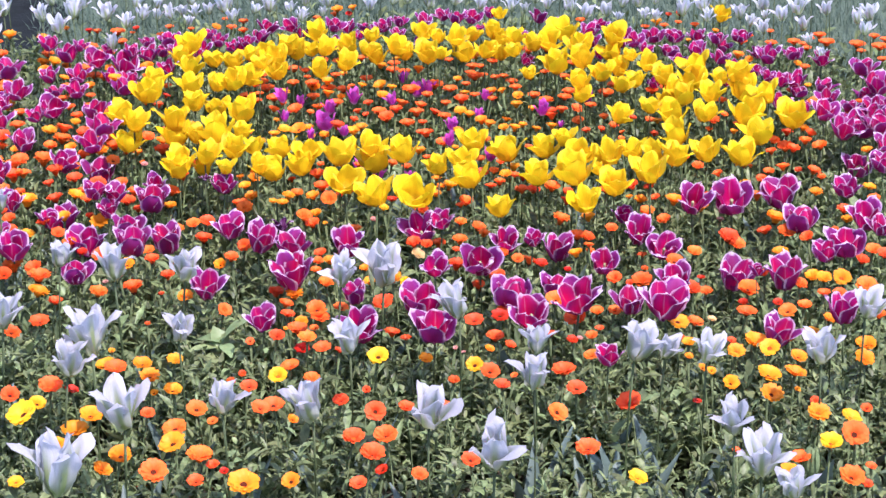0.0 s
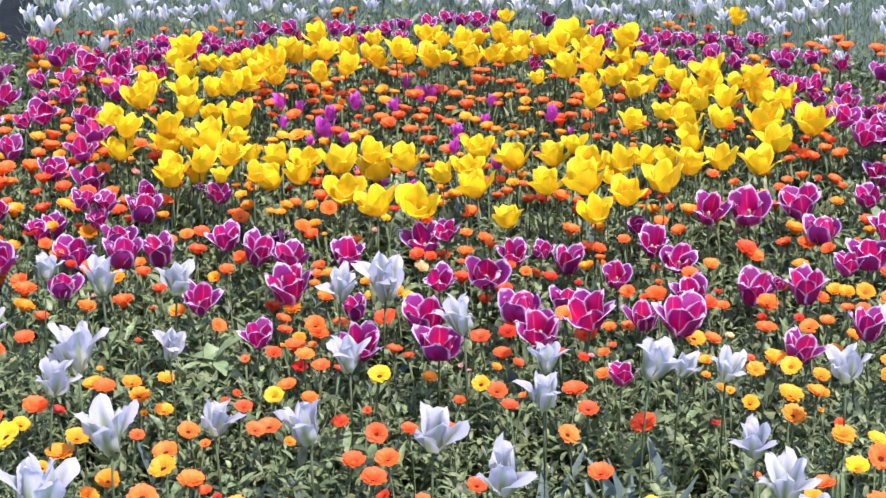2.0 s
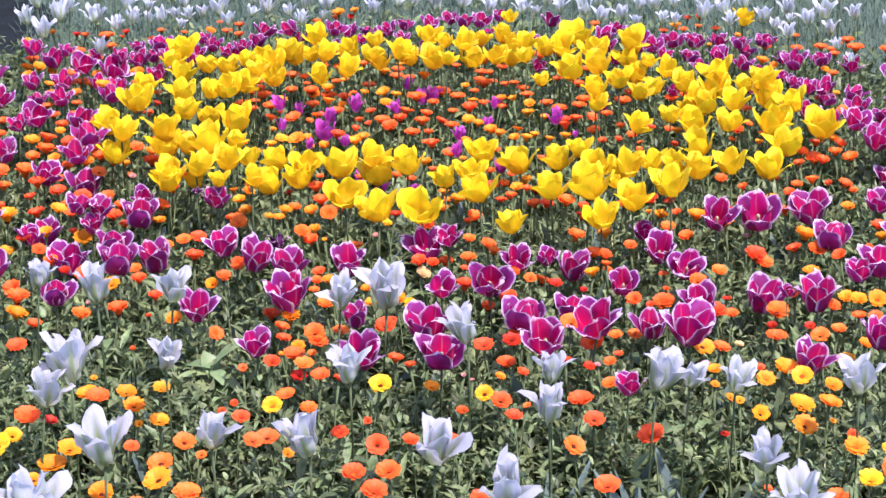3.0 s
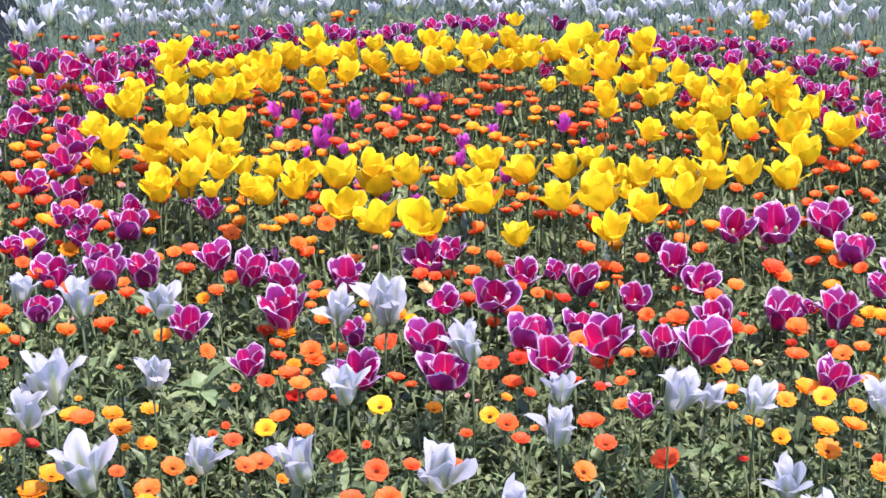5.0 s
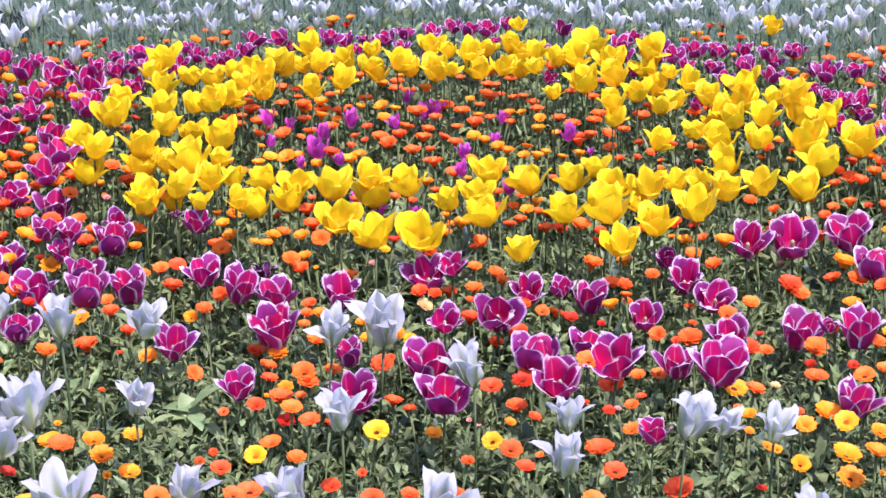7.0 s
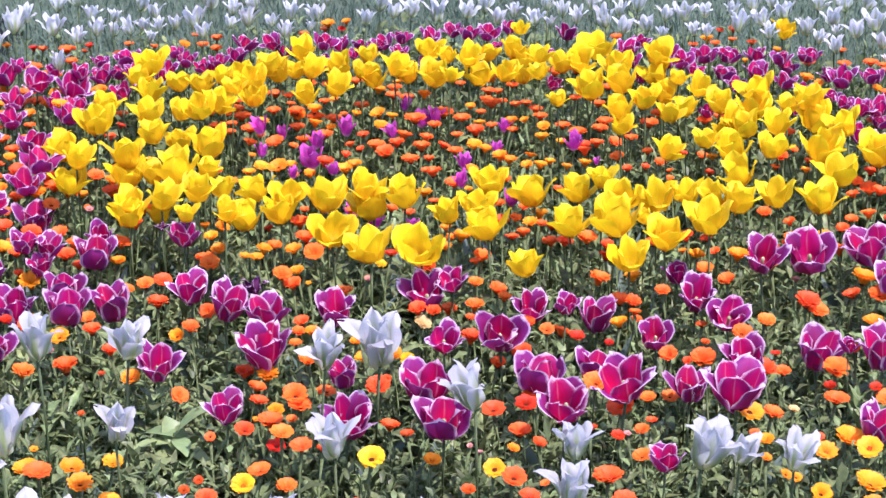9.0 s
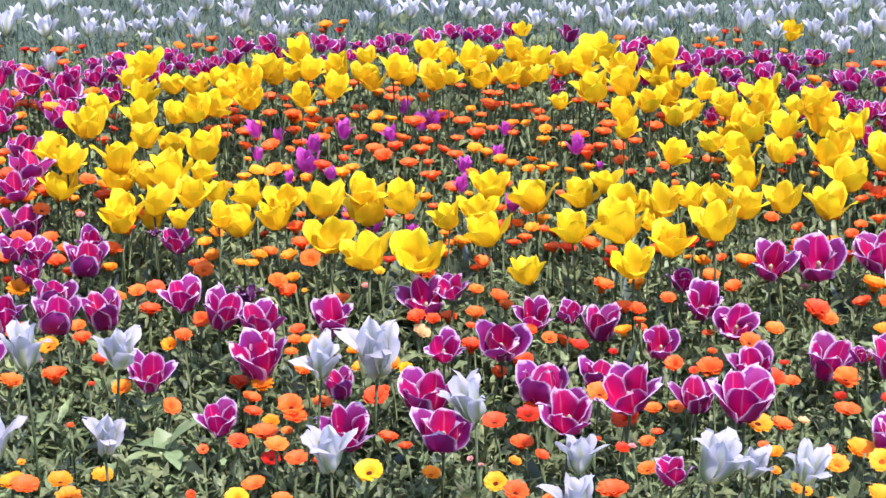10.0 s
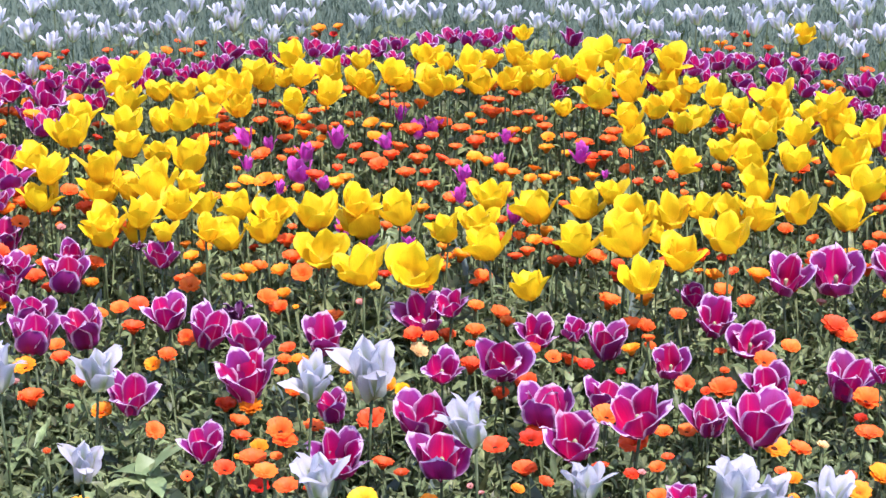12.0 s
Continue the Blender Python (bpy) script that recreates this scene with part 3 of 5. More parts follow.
drift("purple open", [
    (0.202, 5.362, 0.307, 0.040), (0.420, 5.379, 0.339, 0.037), (0.374, 5.397, 0.306, 0.034), (0.424, 5.436, 0.343, 0.045), (-0.419, 5.449, 0.321, 0.040), (-0.440, 5.479, 0.298, 0.040),
    (0.207, 5.491, 0.319, 0.035), (-0.222, 5.525, 0.295, 0.035), (0.352, 5.547, 0.313, 0.054), (-0.082, 5.558, 0.306, 0.038), (-0.303, 5.573, 0.300, 0.041), (-0.320, 5.590, 0.315, 0.052),
    (-0.170, 5.598, 0.288, 0.033), (-0.078, 5.600, 0.319, 0.041), (0.279, 5.619, 0.313, 0.033), (-0.231, 5.621, 0.304, 0.050), (-0.127, 5.625, 0.294, 0.039), (-0.111, 5.630, 0.301, 0.047),
    (0.384, 5.634, 0.301, 0.041), (0.107, 5.634, 0.291, 0.033), (-0.400, 5.638, 0.269, 0.052), (0.051, 5.640, 0.315, 0.047), (-0.026, 5.641, 0.311, 0.050), (0.088, 5.666, 0.308, 0.050)], "purple tulip with pale petal edges behind the yellow ring", "purple tulips behind the yellow ring", 0, 10)
drift("purple open", [
    (0.025, 5.666, 0.314, 0.045), (-0.197, 5.700, 0.275, 0.051), (-0.390, 5.702, 0.273, 0.053), (0.246, 5.708, 0.296, 0.051), (0.131, 5.752, 0.293, 0.042)], "purple tulip with pale petal edges behind the yellow ring", "purple tulips behind the yellow ring", 0, 10)
drift("withered", [
    (-0.291, 4.402, 0.297, 0.056), (-0.452, 4.614, 0.313, 0.028)], "withered dark purple tulip with crumpled petals", "withered tulips", 1, 12)
drift("yellow", [
    (0.128, 4.379, 0.344, 0.067), (-0.032, 4.404, 0.367, 0.086), (0.289, 4.414, 0.345, 0.074), (-0.109, 4.422, 0.357, 0.087), (0.348, 4.481, 0.352, 0.078), (0.421, 4.509, 0.372, 0.088),
    (0.275, 4.530, 0.362, 0.088), (-0.342, 4.533, 0.373, 0.055), (-0.175, 4.541, 0.339, 0.082), (0.013, 4.544, 0.367, 0.055), (-0.403, 4.546, 0.362, 0.046), (0.073, 4.547, 0.343, 0.085),
    (0.324, 4.556, 0.352, 0.033), (-0.311, 4.585, 0.345, 0.084), (0.205, 4.589, 0.331, 0.082), (-0.504, 4.624, 0.330, 0.066), (0.060, 4.626, 0.346, 0.073), (0.611, 4.631, 0.359, 0.087),
    (-0.453, 4.641, 0.355, 0.073), (0.474, 4.646, 0.349, 0.076), (0.445, 4.657, 0.349, 0.063), (-0.188, 4.663, 0.348, 0.088), (-0.459, 4.664, 0.317, 0.058), (-0.505, 4.664, 0.336, 0.078)], "open golden-yellow tulip on a straight green stem", "yellow tulips of the ring", 1, 9, 7)
drift("yellow", [
    (-0.262, 4.670, 0.321, 0.076), (0.298, 4.674, 0.348, 0.066), (0.350, 4.679, 0.343, 0.078), (0.402, 4.685, 0.347, 0.063), (-0.400, 4.686, 0.351, 0.071), (0.548, 4.695, 0.341, 0.074),
    (-0.060, 4.698, 0.339, 0.069), (-0.131, 4.700, 0.352, 0.069), (-0.253, 4.706, 0.337, 0.067), (-0.111, 4.712, 0.320, 0.084), (0.265, 4.726, 0.356, 0.057), (-0.305, 4.728, 0.335, 0.072),
    (-0.431, 4.740, 0.368, 0.084), (0.153, 4.744, 0.326, 0.087), (0.225, 4.755, 0.325, 0.077), (0.660, 4.764, 0.354, 0.084), (0.081, 4.774, 0.333, 0.072), (-0.617, 4.780, 0.331, 0.078),
    (-0.607, 4.787, 0.371, 0.069), (-0.394, 4.792, 0.347, 0.057), (0.502, 4.802, 0.340, 0.071), (-0.527, 4.806, 0.334, 0.081), (-0.528, 4.830, 0.360, 0.083), (-0.648, 4.942, 0.333, 0.082)], "open golden-yellow tulip on a straight green stem", "yellow tulips of the ring", 1, 9, 7)
drift("yellow", [
    (-0.359, 4.710, 0.345, 0.057), (-0.482, 4.804, 0.335, 0.058), (0.553, 4.869, 0.361, 0.068), (0.378, 4.871, 0.356, 0.063), (-0.392, 4.910, 0.351, 0.074), (0.745, 4.923, 0.333, 0.089),
    (0.497, 4.931, 0.338, 0.077), (0.451, 4.931, 0.350, 0.053), (0.648, 4.954, 0.334, 0.086), (-0.499, 4.971, 0.349, 0.069), (-0.451, 4.978, 0.332, 0.060), (0.704, 4.998, 0.356, 0.073),
    (0.531, 5.006, 0.350, 0.064), (0.308, 5.012, 0.349, 0.057), (-0.601, 5.018, 0.357, 0.076), (0.396, 5.033, 0.363, 0.060), (0.586, 5.036, 0.345, 0.073), (0.314, 5.039, 0.372, 0.063),
    (0.507, 5.045, 0.354, 0.061), (0.493, 5.050, 0.321, 0.063), (-0.513, 5.068, 0.353, 0.073), (-0.423, 5.083, 0.359, 0.063), (-0.592, 5.096, 0.358, 0.063), (0.204, 5.102, 0.365, 0.045)], "golden-yellow tulip standing close to its neighbours", "yellow tulips of the ring", 0, 9, 7)
drift("yellow", [
    (0.432, 5.112, 0.347, 0.058), (0.614, 5.127, 0.345, 0.052), (-0.468, 5.139, 0.332, 0.061), (-0.399, 5.142, 0.348, 0.069), (0.672, 5.151, 0.312, 0.074), (0.495, 5.156, 0.341, 0.067),
    (-0.241, 5.159, 0.358, 0.058), (-0.372, 5.170, 0.364, 0.050), (0.555, 5.177, 0.328, 0.072), (0.660, 5.182, 0.339, 0.081), (0.366, 5.185, 0.339, 0.064), (0.577, 5.214, 0.344, 0.081),
    (0.274, 5.223, 0.350, 0.073), (-0.193, 5.224, 0.351, 0.067), (-0.341, 5.233, 0.326, 0.055), (0.015, 5.243, 0.363, 0.048), (-0.528, 5.250, 0.332, 0.068), (0.330, 5.258, 0.351, 0.076),
    (0.467, 5.260, 0.340, 0.060), (0.403, 5.275, 0.321, 0.060), (-0.399, 5.276, 0.351, 0.052), (-0.345, 5.277, 0.346, 0.063), (0.431, 5.277, 0.346, 0.043), (-0.439, 5.285, 0.333, 0.063)], "golden-yellow tulip standing close to its neighbours", "yellow tulips of the ring", 0, 9, 7)
drift("yellow", [
    (0.178, 5.285, 0.356, 0.052), (-0.552, 5.285, 0.342, 0.063), (-0.149, 5.292, 0.357, 0.052), (-0.087, 5.296, 0.365, 0.066), (-0.060, 5.300, 0.345, 0.047), (-0.014, 5.304, 0.344, 0.077),
    (-0.124, 5.309, 0.340, 0.061), (-0.483, 5.309, 0.326, 0.057), (0.113, 5.310, 0.350, 0.057), (-0.316, 5.327, 0.355, 0.072), (-0.533, 5.332, 0.358, 0.074), (0.402, 5.341, 0.333, 0.069),
    (-0.298, 5.345, 0.335, 0.055), (-0.242, 5.355, 0.340, 0.063), (0.323, 5.355, 0.348, 0.069), (0.148, 5.361, 0.325, 0.061), (0.181, 5.369, 0.360, 0.058), (0.014, 5.369, 0.361, 0.045),
    (0.050, 5.370, 0.363, 0.061), (0.397, 5.371, 0.364, 0.072), (0.223, 5.372, 0.345, 0.063), (-0.375, 5.374, 0.323, 0.056), (0.067, 5.380, 0.320, 0.074), (-0.137, 5.382, 0.358, 0.052)], "golden-yellow tulip standing close to its neighbours", "yellow tulips of the ring", 0, 9, 7)
drift("yellow", [
    (-0.273, 5.389, 0.324, 0.053), (0.257, 5.390, 0.346, 0.069), (-0.261, 5.442, 0.348, 0.064), (-0.189, 5.444, 0.319, 0.060), (0.154, 5.463, 0.327, 0.060), (0.085, 5.472, 0.330, 0.051),
    (0.130, 5.473, 0.343, 0.056), (0.291, 5.475, 0.341, 0.079), (-0.022, 5.506, 0.330, 0.060), (0.149, 5.558, 0.353, 0.037), (0.657, 5.608, 0.331, 0.045)], "golden-yellow tulip standing close to its neighbours", "yellow tulips of the ring", 0, 9, 7)
drift("yellow", [
    (0.659, 5.616, 0.336, 0.052)], "single yellow tulip among white ones on the lawn", "yellow tulips on the lawn", 0, 8)
drift("violet", [
    (-0.048, 4.692, 0.287, 0.024), (-0.113, 4.758, 0.268, 0.032), (0.115, 4.792, 0.296, 0.034), (-0.146, 4.796, 0.272, 0.033), (0.033, 4.869, 0.301, 0.033), (-0.257, 4.924, 0.292, 0.027),
    (-0.185, 4.928, 0.297, 0.026), (0.268, 4.982, 0.292, 0.017), (-0.224, 4.998, 0.295, 0.050), (0.040, 5.012, 0.281, 0.034), (-0.315, 5.029, 0.294, 0.030), (0.097, 5.055, 0.290, 0.030),
    (0.232, 5.071, 0.298, 0.040), (-0.223, 5.130, 0.278, 0.037), (-0.322, 5.158, 0.297, 0.041), (-0.284, 5.158, 0.283, 0.028), (-0.173, 5.182, 0.285, 0.041), (-0.085, 5.182, 0.278, 0.033),
    (0.112, 5.209, 0.278, 0.028), (0.336, 5.227, 0.267, 0.031), (-0.013, 5.265, 0.278, 0.035), (-0.038, 5.280, 0.266, 0.040), (-0.070, 5.330, 0.278, 0.033)], "small violet-pink tulip half closed among orange marigolds", "violet tulips inside the ring", 0, 8)
drift("pale", [
    (0.859, 5.346, 0.330, 0.032), (1.034, 5.416, 0.335, 0.054), (0.849, 5.467, 0.321, 0.034), (-0.726, 5.472, 0.317, 0.046), (0.745, 5.472, 0.349, 0.044), (0.972, 5.474, 0.345, 0.050),
    (-0.993, 5.475, 0.334, 0.060), (-0.852, 5.530, 0.339, 0.059), (-0.300, 5.531, 0.359, 0.041), (0.623, 5.543, 0.354, 0.044), (-0.561, 5.568, 0.333, 0.031), (0.971, 5.578, 0.341, 0.045),
    (0.726, 5.580, 0.329, 0.039), (0.800, 5.586, 0.343, 0.049), (0.424, 5.588, 0.335, 0.031), (0.348, 5.590, 0.349, 0.047), (0.510, 5.597, 0.337, 0.034), (0.484, 5.598, 0.339, 0.036),
    (0.852, 5.601, 0.314, 0.047), (-0.461, 5.603, 0.335, 0.041), (0.705, 5.604, 0.342, 0.049), (-0.328, 5.612, 0.353, 0.036), (-0.602, 5.612, 0.342, 0.044), (-0.707, 5.619, 0.319, 0.045)], "white tulip with pointed petals in the lawn grass", "white tulips on the lawn", 0, 9)
drift("pale", [
    (-0.752, 5.629, 0.338, 0.063), (0.764, 5.629, 0.327, 0.026), (-0.901, 5.630, 0.334, 0.053), (0.574, 5.630, 0.346, 0.055), (0.907, 5.631, 0.341, 0.045), (-0.413, 5.642, 0.340, 0.037),
    (1.012, 5.648, 0.327, 0.062), (0.843, 5.654, 0.341, 0.057), (-0.674, 5.654, 0.325, 0.045), (-0.552, 5.655, 0.331, 0.039), (-0.640, 5.655, 0.348, 0.034), (-0.835, 5.662, 0.335, 0.063),
    (-1.027, 5.679, 0.324, 0.063), (-0.580, 5.680, 0.322, 0.037), (-0.149, 5.685, 0.335, 0.043), (0.108, 5.687, 0.338, 0.043), (-0.643, 5.691, 0.310, 0.035), (0.515, 5.694, 0.347, 0.039),
    (-1.001, 5.698, 0.328, 0.066), (-0.485, 5.699, 0.332, 0.058), (-0.524, 5.708, 0.318, 0.039), (0.630, 5.708, 0.329, 0.053), (0.322, 5.711, 0.332, 0.056), (-0.411, 5.711, 0.349, 0.039)], "white tulip with pointed petals in the lawn grass", "white tulips on the lawn", 0, 9)
drift("pale", [
    (0.184, 5.715, 0.327, 0.050), (0.266, 5.719, 0.332, 0.045), (-0.890, 5.720, 0.345, 0.053), (-0.259, 5.720, 0.308, 0.029), (0.773, 5.721, 0.325, 0.053), (-0.096, 5.730, 0.337, 0.048),
    (-0.247, 5.731, 0.332, 0.050), (0.478, 5.735, 0.333, 0.050), (0.885, 5.736, 0.348, 0.050), (-0.822, 5.739, 0.327, 0.053), (-0.595, 5.739, 0.349, 0.050), (-0.384, 5.742, 0.321, 0.053),
    (0.049, 5.747, 0.332, 0.050), (0.408, 5.748, 0.303, 0.048), (0.387, 5.750, 0.346, 0.050), (0.443, 5.752, 0.323, 0.043), (0.614, 5.754, 0.350, 0.052), (0.298, 5.757, 0.347, 0.048),
    (-0.568, 5.757, 0.325, 0.045), (0.681, 5.765, 0.325, 0.050), (0.216, 5.770, 0.300, 0.032), (0.932, 5.771, 0.341, 0.048), (-0.371, 5.776, 0.347, 0.054), (0.144, 5.786, 0.320, 0.037)], "white tulip with pointed petals in the lawn grass", "white tulips on the lawn", 0, 9)
drift("pale", [
    (0.240, 5.791, 0.322, 0.043), (0.750, 5.799, 0.333, 0.050), (0.085, 5.804, 0.327, 0.048), (-0.304, 5.805, 0.314, 0.048), (-0.010, 5.807, 0.311, 0.059), (0.355, 5.811, 0.316, 0.043),
    (-0.062, 5.815, 0.316, 0.056), (-0.705, 5.816, 0.302, 0.048), (-0.769, 5.819, 0.327, 0.055), (0.809, 5.822, 0.326, 0.052), (-1.010, 5.822, 0.335, 0.060), (0.663, 5.826, 0.328, 0.048),
    (0.582, 5.826, 0.310, 0.040), (0.211, 5.829, 0.325, 0.048), (-0.236, 5.854, 0.326, 0.048), (-0.467, 5.861, 0.318, 0.052), (-0.734, 5.868, 0.324, 0.052), (0.859, 5.877, 0.312, 0.048),
    (-0.125, 5.879, 0.310, 0.049)], "white tulip with pointed petals in the lawn grass", "white tulips on the lawn", 0, 9)


# ---- pot marigolds ----
def marigold_rays(rng, material):
    """Three rows of ray florets that rise from the disc as a cup and bend out at their notched tips, one metre wide."""
    verts, uvs, faces = [], [], []
    deep, flat = rng.uniform(0.29, 0.39), rng.uniform(0.48, 0.66)
    for layer, (count, reach, rise) in enumerate(((19, 0.5, 1.0), (17, 0.46, 1.06), (13, 0.37, 1.0))):
        for k in range(count):
            a = 2 * math.pi * (k + 0.5 * layer) / count + rng.uniform(-0.07, 0.07)
            long, bend = reach * rng.uniform(0.90, 1.06), rng.uniform(-0.04, 0.04)
            start, w = len(verts), 0.094 * rng.uniform(0.85, 1.15)
            for f, g in ((0.2, 0.45), (0.5, 0.9), (0.8, 1.0), (0.95, 0.8), (1.0, 0.35)):
                for v in (-1, 0, 1):
                    rad, side = long * f, w * g * v
                    z = deep * rise * (((f - 0.2) / 0.8) ** flat) - 0.05 * f ** 6 + bend * f - 0.02 * (v == 0) + 0.015 * layer
                    verts.append((rad * math.cos(a) - side * math.sin(a), rad * math.sin(a) + side * math.cos(a), z))
                    uvs.append((0.5 + 0.5 * v, f))
            faces.extend(tuple(start + i for i in f) for f in sheet(5, 3))
    return mesh_of("ray_petals", verts, faces, material, uvs)


def marigold_disc(material):
    """The domed middle with its ring of tiny florets, and the green cup below."""
    verts, faces, sides = [], [], 14
    for rad, z in ((0.02, 0.05), (0.06, 0.055), (0.105, 0.075), (0.14, 0.07), (0.14, 0.02), (0.08, -0.05)):
        for k in range(sides):
            a, bump = 2 * math.pi * k / sides, 1 + 0.06 * (k % 2)
            verts.append((rad * bump * math.cos(a), rad * bump * math.sin(a), z))
    for i in range(5):
        for k in range(sides):
            faces.append((i * sides + k, (i + 1) * sides + k, (i + 1) * sides + (k + 1) % sides, i * sides + (k + 1) % sides))
    faces.append(tuple(range(sides)))
    return mesh_of("disc", verts, faces, material)


def stalk_mesh(rng):
    a, bend = rng.uniform(0, 6.28), 0.03
    points = [(math.cos(a) * bend * (1 - f) * f * 2, math.sin(a) * bend * (1 - f) * f * 2, f) for f in (0, 0.3, 0.6, 0.85, 1)]
    v, f = tube(points, [0.0019, 0.0018, 0.0016, 0.0015, 0.003], 5)
    return mesh_of("stem", v, f, TWIG)


RAYS = {name: [marigold_rays(random.Random(name + str(i)), m) for i in range(4)] for name, m in (("orange", ORANGE_RAY), ("amber", AMBER_RAY), ("yellow", YELLOW_RAY), ("red", SHADED_ORANGE_RAY), ("cream", CREAM_RAY), ("faded", FADED_RAY))}
DISCS = [marigold_disc(BROWN_DISC), marigold_disc(ORANGE_DISC)]
STALKS = [stalk_mesh(random.Random(80 + i)) for i in range(4)]
MARIGOLD_LABELS = {"orange": "bright orange pot marigold on a thin green stalk", "amber": "amber-yellow pot marigold on a thin green stalk", "yellow": "clear yellow pot marigold on a thin green stalk", "red": "dark red-orange marigold, shade painted in, on a thin green stalk", "cream": "pale cream-yellow pot marigold on a thin green stalk", "faded": "small spent marigold with faded pinkish petals"}


def marigolds(colour, flowers):
    rng = random.Random(colour + str(len(flowers)) + str(flowers[0]))
    for x, y, height, size in flowers:
        nod = 20 if y < 3.85 else 14 if y < 4.5 else 5
        root = new(colour + "_marigold")
        root.location = (x, y, 0)
        tagged(root, MARIGOLD_LABELS[colour], "marigold", colour + " marigolds in the bed")
        part("stem", rng.choice(STALKS), root, Matrix.Diagonal((1, 1, height - 0.02 * size, 1)) @ pose(0, 0, 0, 0, 0, rng.uniform(0, 360)))
        face = pose(0, 0, height, rng.gauss(nod, 8), rng.gauss(2, 8)) @ pose(0, 0, 0, 0, 0, rng.uniform(0, 360)) @ Matrix.Diagonal((0.94 * size, 0.94 * size, size * rng.uniform(0.75, 1.15) * (1.0 if y < 4.1 else 1.3), 1))
        head = part("flower_head", rng.choice(RAYS[colour]), root, face)
        part("disc", DISCS[rng.random() < 0.4], head, None, "domed central disc")


marigolds("orange", [
    (-0.373, 3.346, 0.281, 0.029), (0.658, 3.357, 0.281, 0.045), (0.684, 3.358, 0.271, 0.020), (-0.117, 3.358, 0.272, 0.031), (-0.023, 3.379, 0.277, 0.029), (0.700, 3.425, 0.268, 0.020),
    (-0.449, 3.435, 0.255, 0.049), (-0.375, 3.439, 0.276, 0.047), (0.059, 3.439, 0.273, 0.034), (-0.099, 3.447, 0.276, 0.044), (-0.354, 3.448, 0.260, 0.024), (0.592, 3.458, 0.264, 0.038),
    (0.488, 3.470, 0.275, 0.016), (0.250, 3.486, 0.267, 0.043), (-0.078, 3.542, 0.263, 0.043), (0.689, 3.545, 0.266, 0.050), (-0.131, 3.548, 0.258, 0.040), (-0.427, 3.596, 0.252, 0.044),
    (-0.096, 3.603, 0.282, 0.039), (0.720, 3.623, 0.276, 0.021), (0.019, 3.625, 0.278, 0.029), (-0.368, 3.627, 0.253, 0.020), (0.205, 3.627, 0.268, 0.038), (-0.046, 3.627, 0.275, 0.029)])
marigolds("orange", [
    (-0.476, 3.628, 0.265, 0.027), (0.637, 3.642, 0.280, 0.020), (0.329, 3.646, 0.272, 0.047), (-0.291, 3.657, 0.261, 0.035), (-0.397, 3.657, 0.259, 0.038), (-0.269, 3.672, 0.259, 0.041),
    (-0.155, 3.672, 0.266, 0.031), (-0.714, 3.697, 0.267, 0.035), (-0.113, 3.705, 0.274, 0.015), (-0.650, 3.727, 0.267, 0.044), (0.116, 3.733, 0.267, 0.031), (0.243, 3.734, 0.260, 0.037),
    (-0.314, 3.741, 0.261, 0.031), (0.139, 3.769, 0.270, 0.015), (-0.244, 3.779, 0.282, 0.035), (-0.209, 3.781, 0.258, 0.031), (0.224, 3.787, 0.266, 0.045), (-0.547, 3.802, 0.267, 0.043),
    (0.097, 3.805, 0.259, 0.037), (-0.193, 3.874, 0.273, 0.034), (-0.164, 3.878, 0.266, 0.022), (0.277, 3.886, 0.251, 0.029), (-0.221, 3.887, 0.287, 0.035), (0.133, 3.898, 0.267, 0.022)])
marigolds("orange", [
    (0.523, 3.909, 0.273, 0.017), (0.434, 3.917, 0.274, 0.017), (0.206, 3.921, 0.277, 0.024), (-0.323, 3.929, 0.264, 0.017), (-0.276, 3.941, 0.265, 0.030), (-0.240, 3.941, 0.277, 0.038),
    (0.109, 3.952, 0.255, 0.035), (0.281, 3.956, 0.259, 0.024), (0.462, 3.959, 0.283, 0.032), (0.789, 3.961, 0.294, 0.030), (-0.074, 3.962, 0.260, 0.031), (0.296, 3.982, 0.263, 0.019),
    (-0.701, 3.990, 0.271, 0.039), (-0.212, 3.995, 0.257, 0.019), (0.073, 4.002, 0.268, 0.037), (0.256, 4.004, 0.269, 0.045), (0.561, 4.027, 0.271, 0.041), (0.259, 4.031, 0.274, 0.039),
    (0.636, 4.034, 0.271, 0.037), (-0.203, 4.035, 0.259, 0.037), (0.667, 4.041, 0.279, 0.029), (-0.263, 4.047, 0.262, 0.029), (0.295, 4.049, 0.264, 0.028), (-0.378, 4.055, 0.268, 0.029)])
marigolds("orange", [
    (-0.210, 4.055, 0.265, 0.039), (-0.683, 4.072, 0.275, 0.029), (0.328, 4.075, 0.256, 0.028), (0.351, 4.084, 0.252, 0.030), (0.222, 4.085, 0.271, 0.041), (-0.269, 4.088, 0.263, 0.030),
    (-0.092, 4.092, 0.263, 0.039), (0.737, 4.095, 0.281, 0.027), (-0.168, 4.099, 0.253, 0.031), (-0.222, 4.117, 0.245, 0.022), (0.713, 4.119, 0.270, 0.027), (-0.546, 4.120, 0.276, 0.041),
    (-0.080, 4.125, 0.261, 0.016), (-0.288, 4.131, 0.265, 0.032), (0.382, 4.148, 0.278, 0.040), (0.472, 4.149, 0.264, 0.036), (-0.617, 4.158, 0.254, 0.037), (0.501, 4.160, 0.256, 0.026),
    (0.578, 4.167, 0.255, 0.043), (0.674, 4.171, 0.264, 0.028), (-0.726, 4.173, 0.276, 0.047), (0.362, 4.175, 0.268, 0.016), (-0.198, 4.176, 0.266, 0.032), (0.336, 4.194, 0.267, 0.030)])
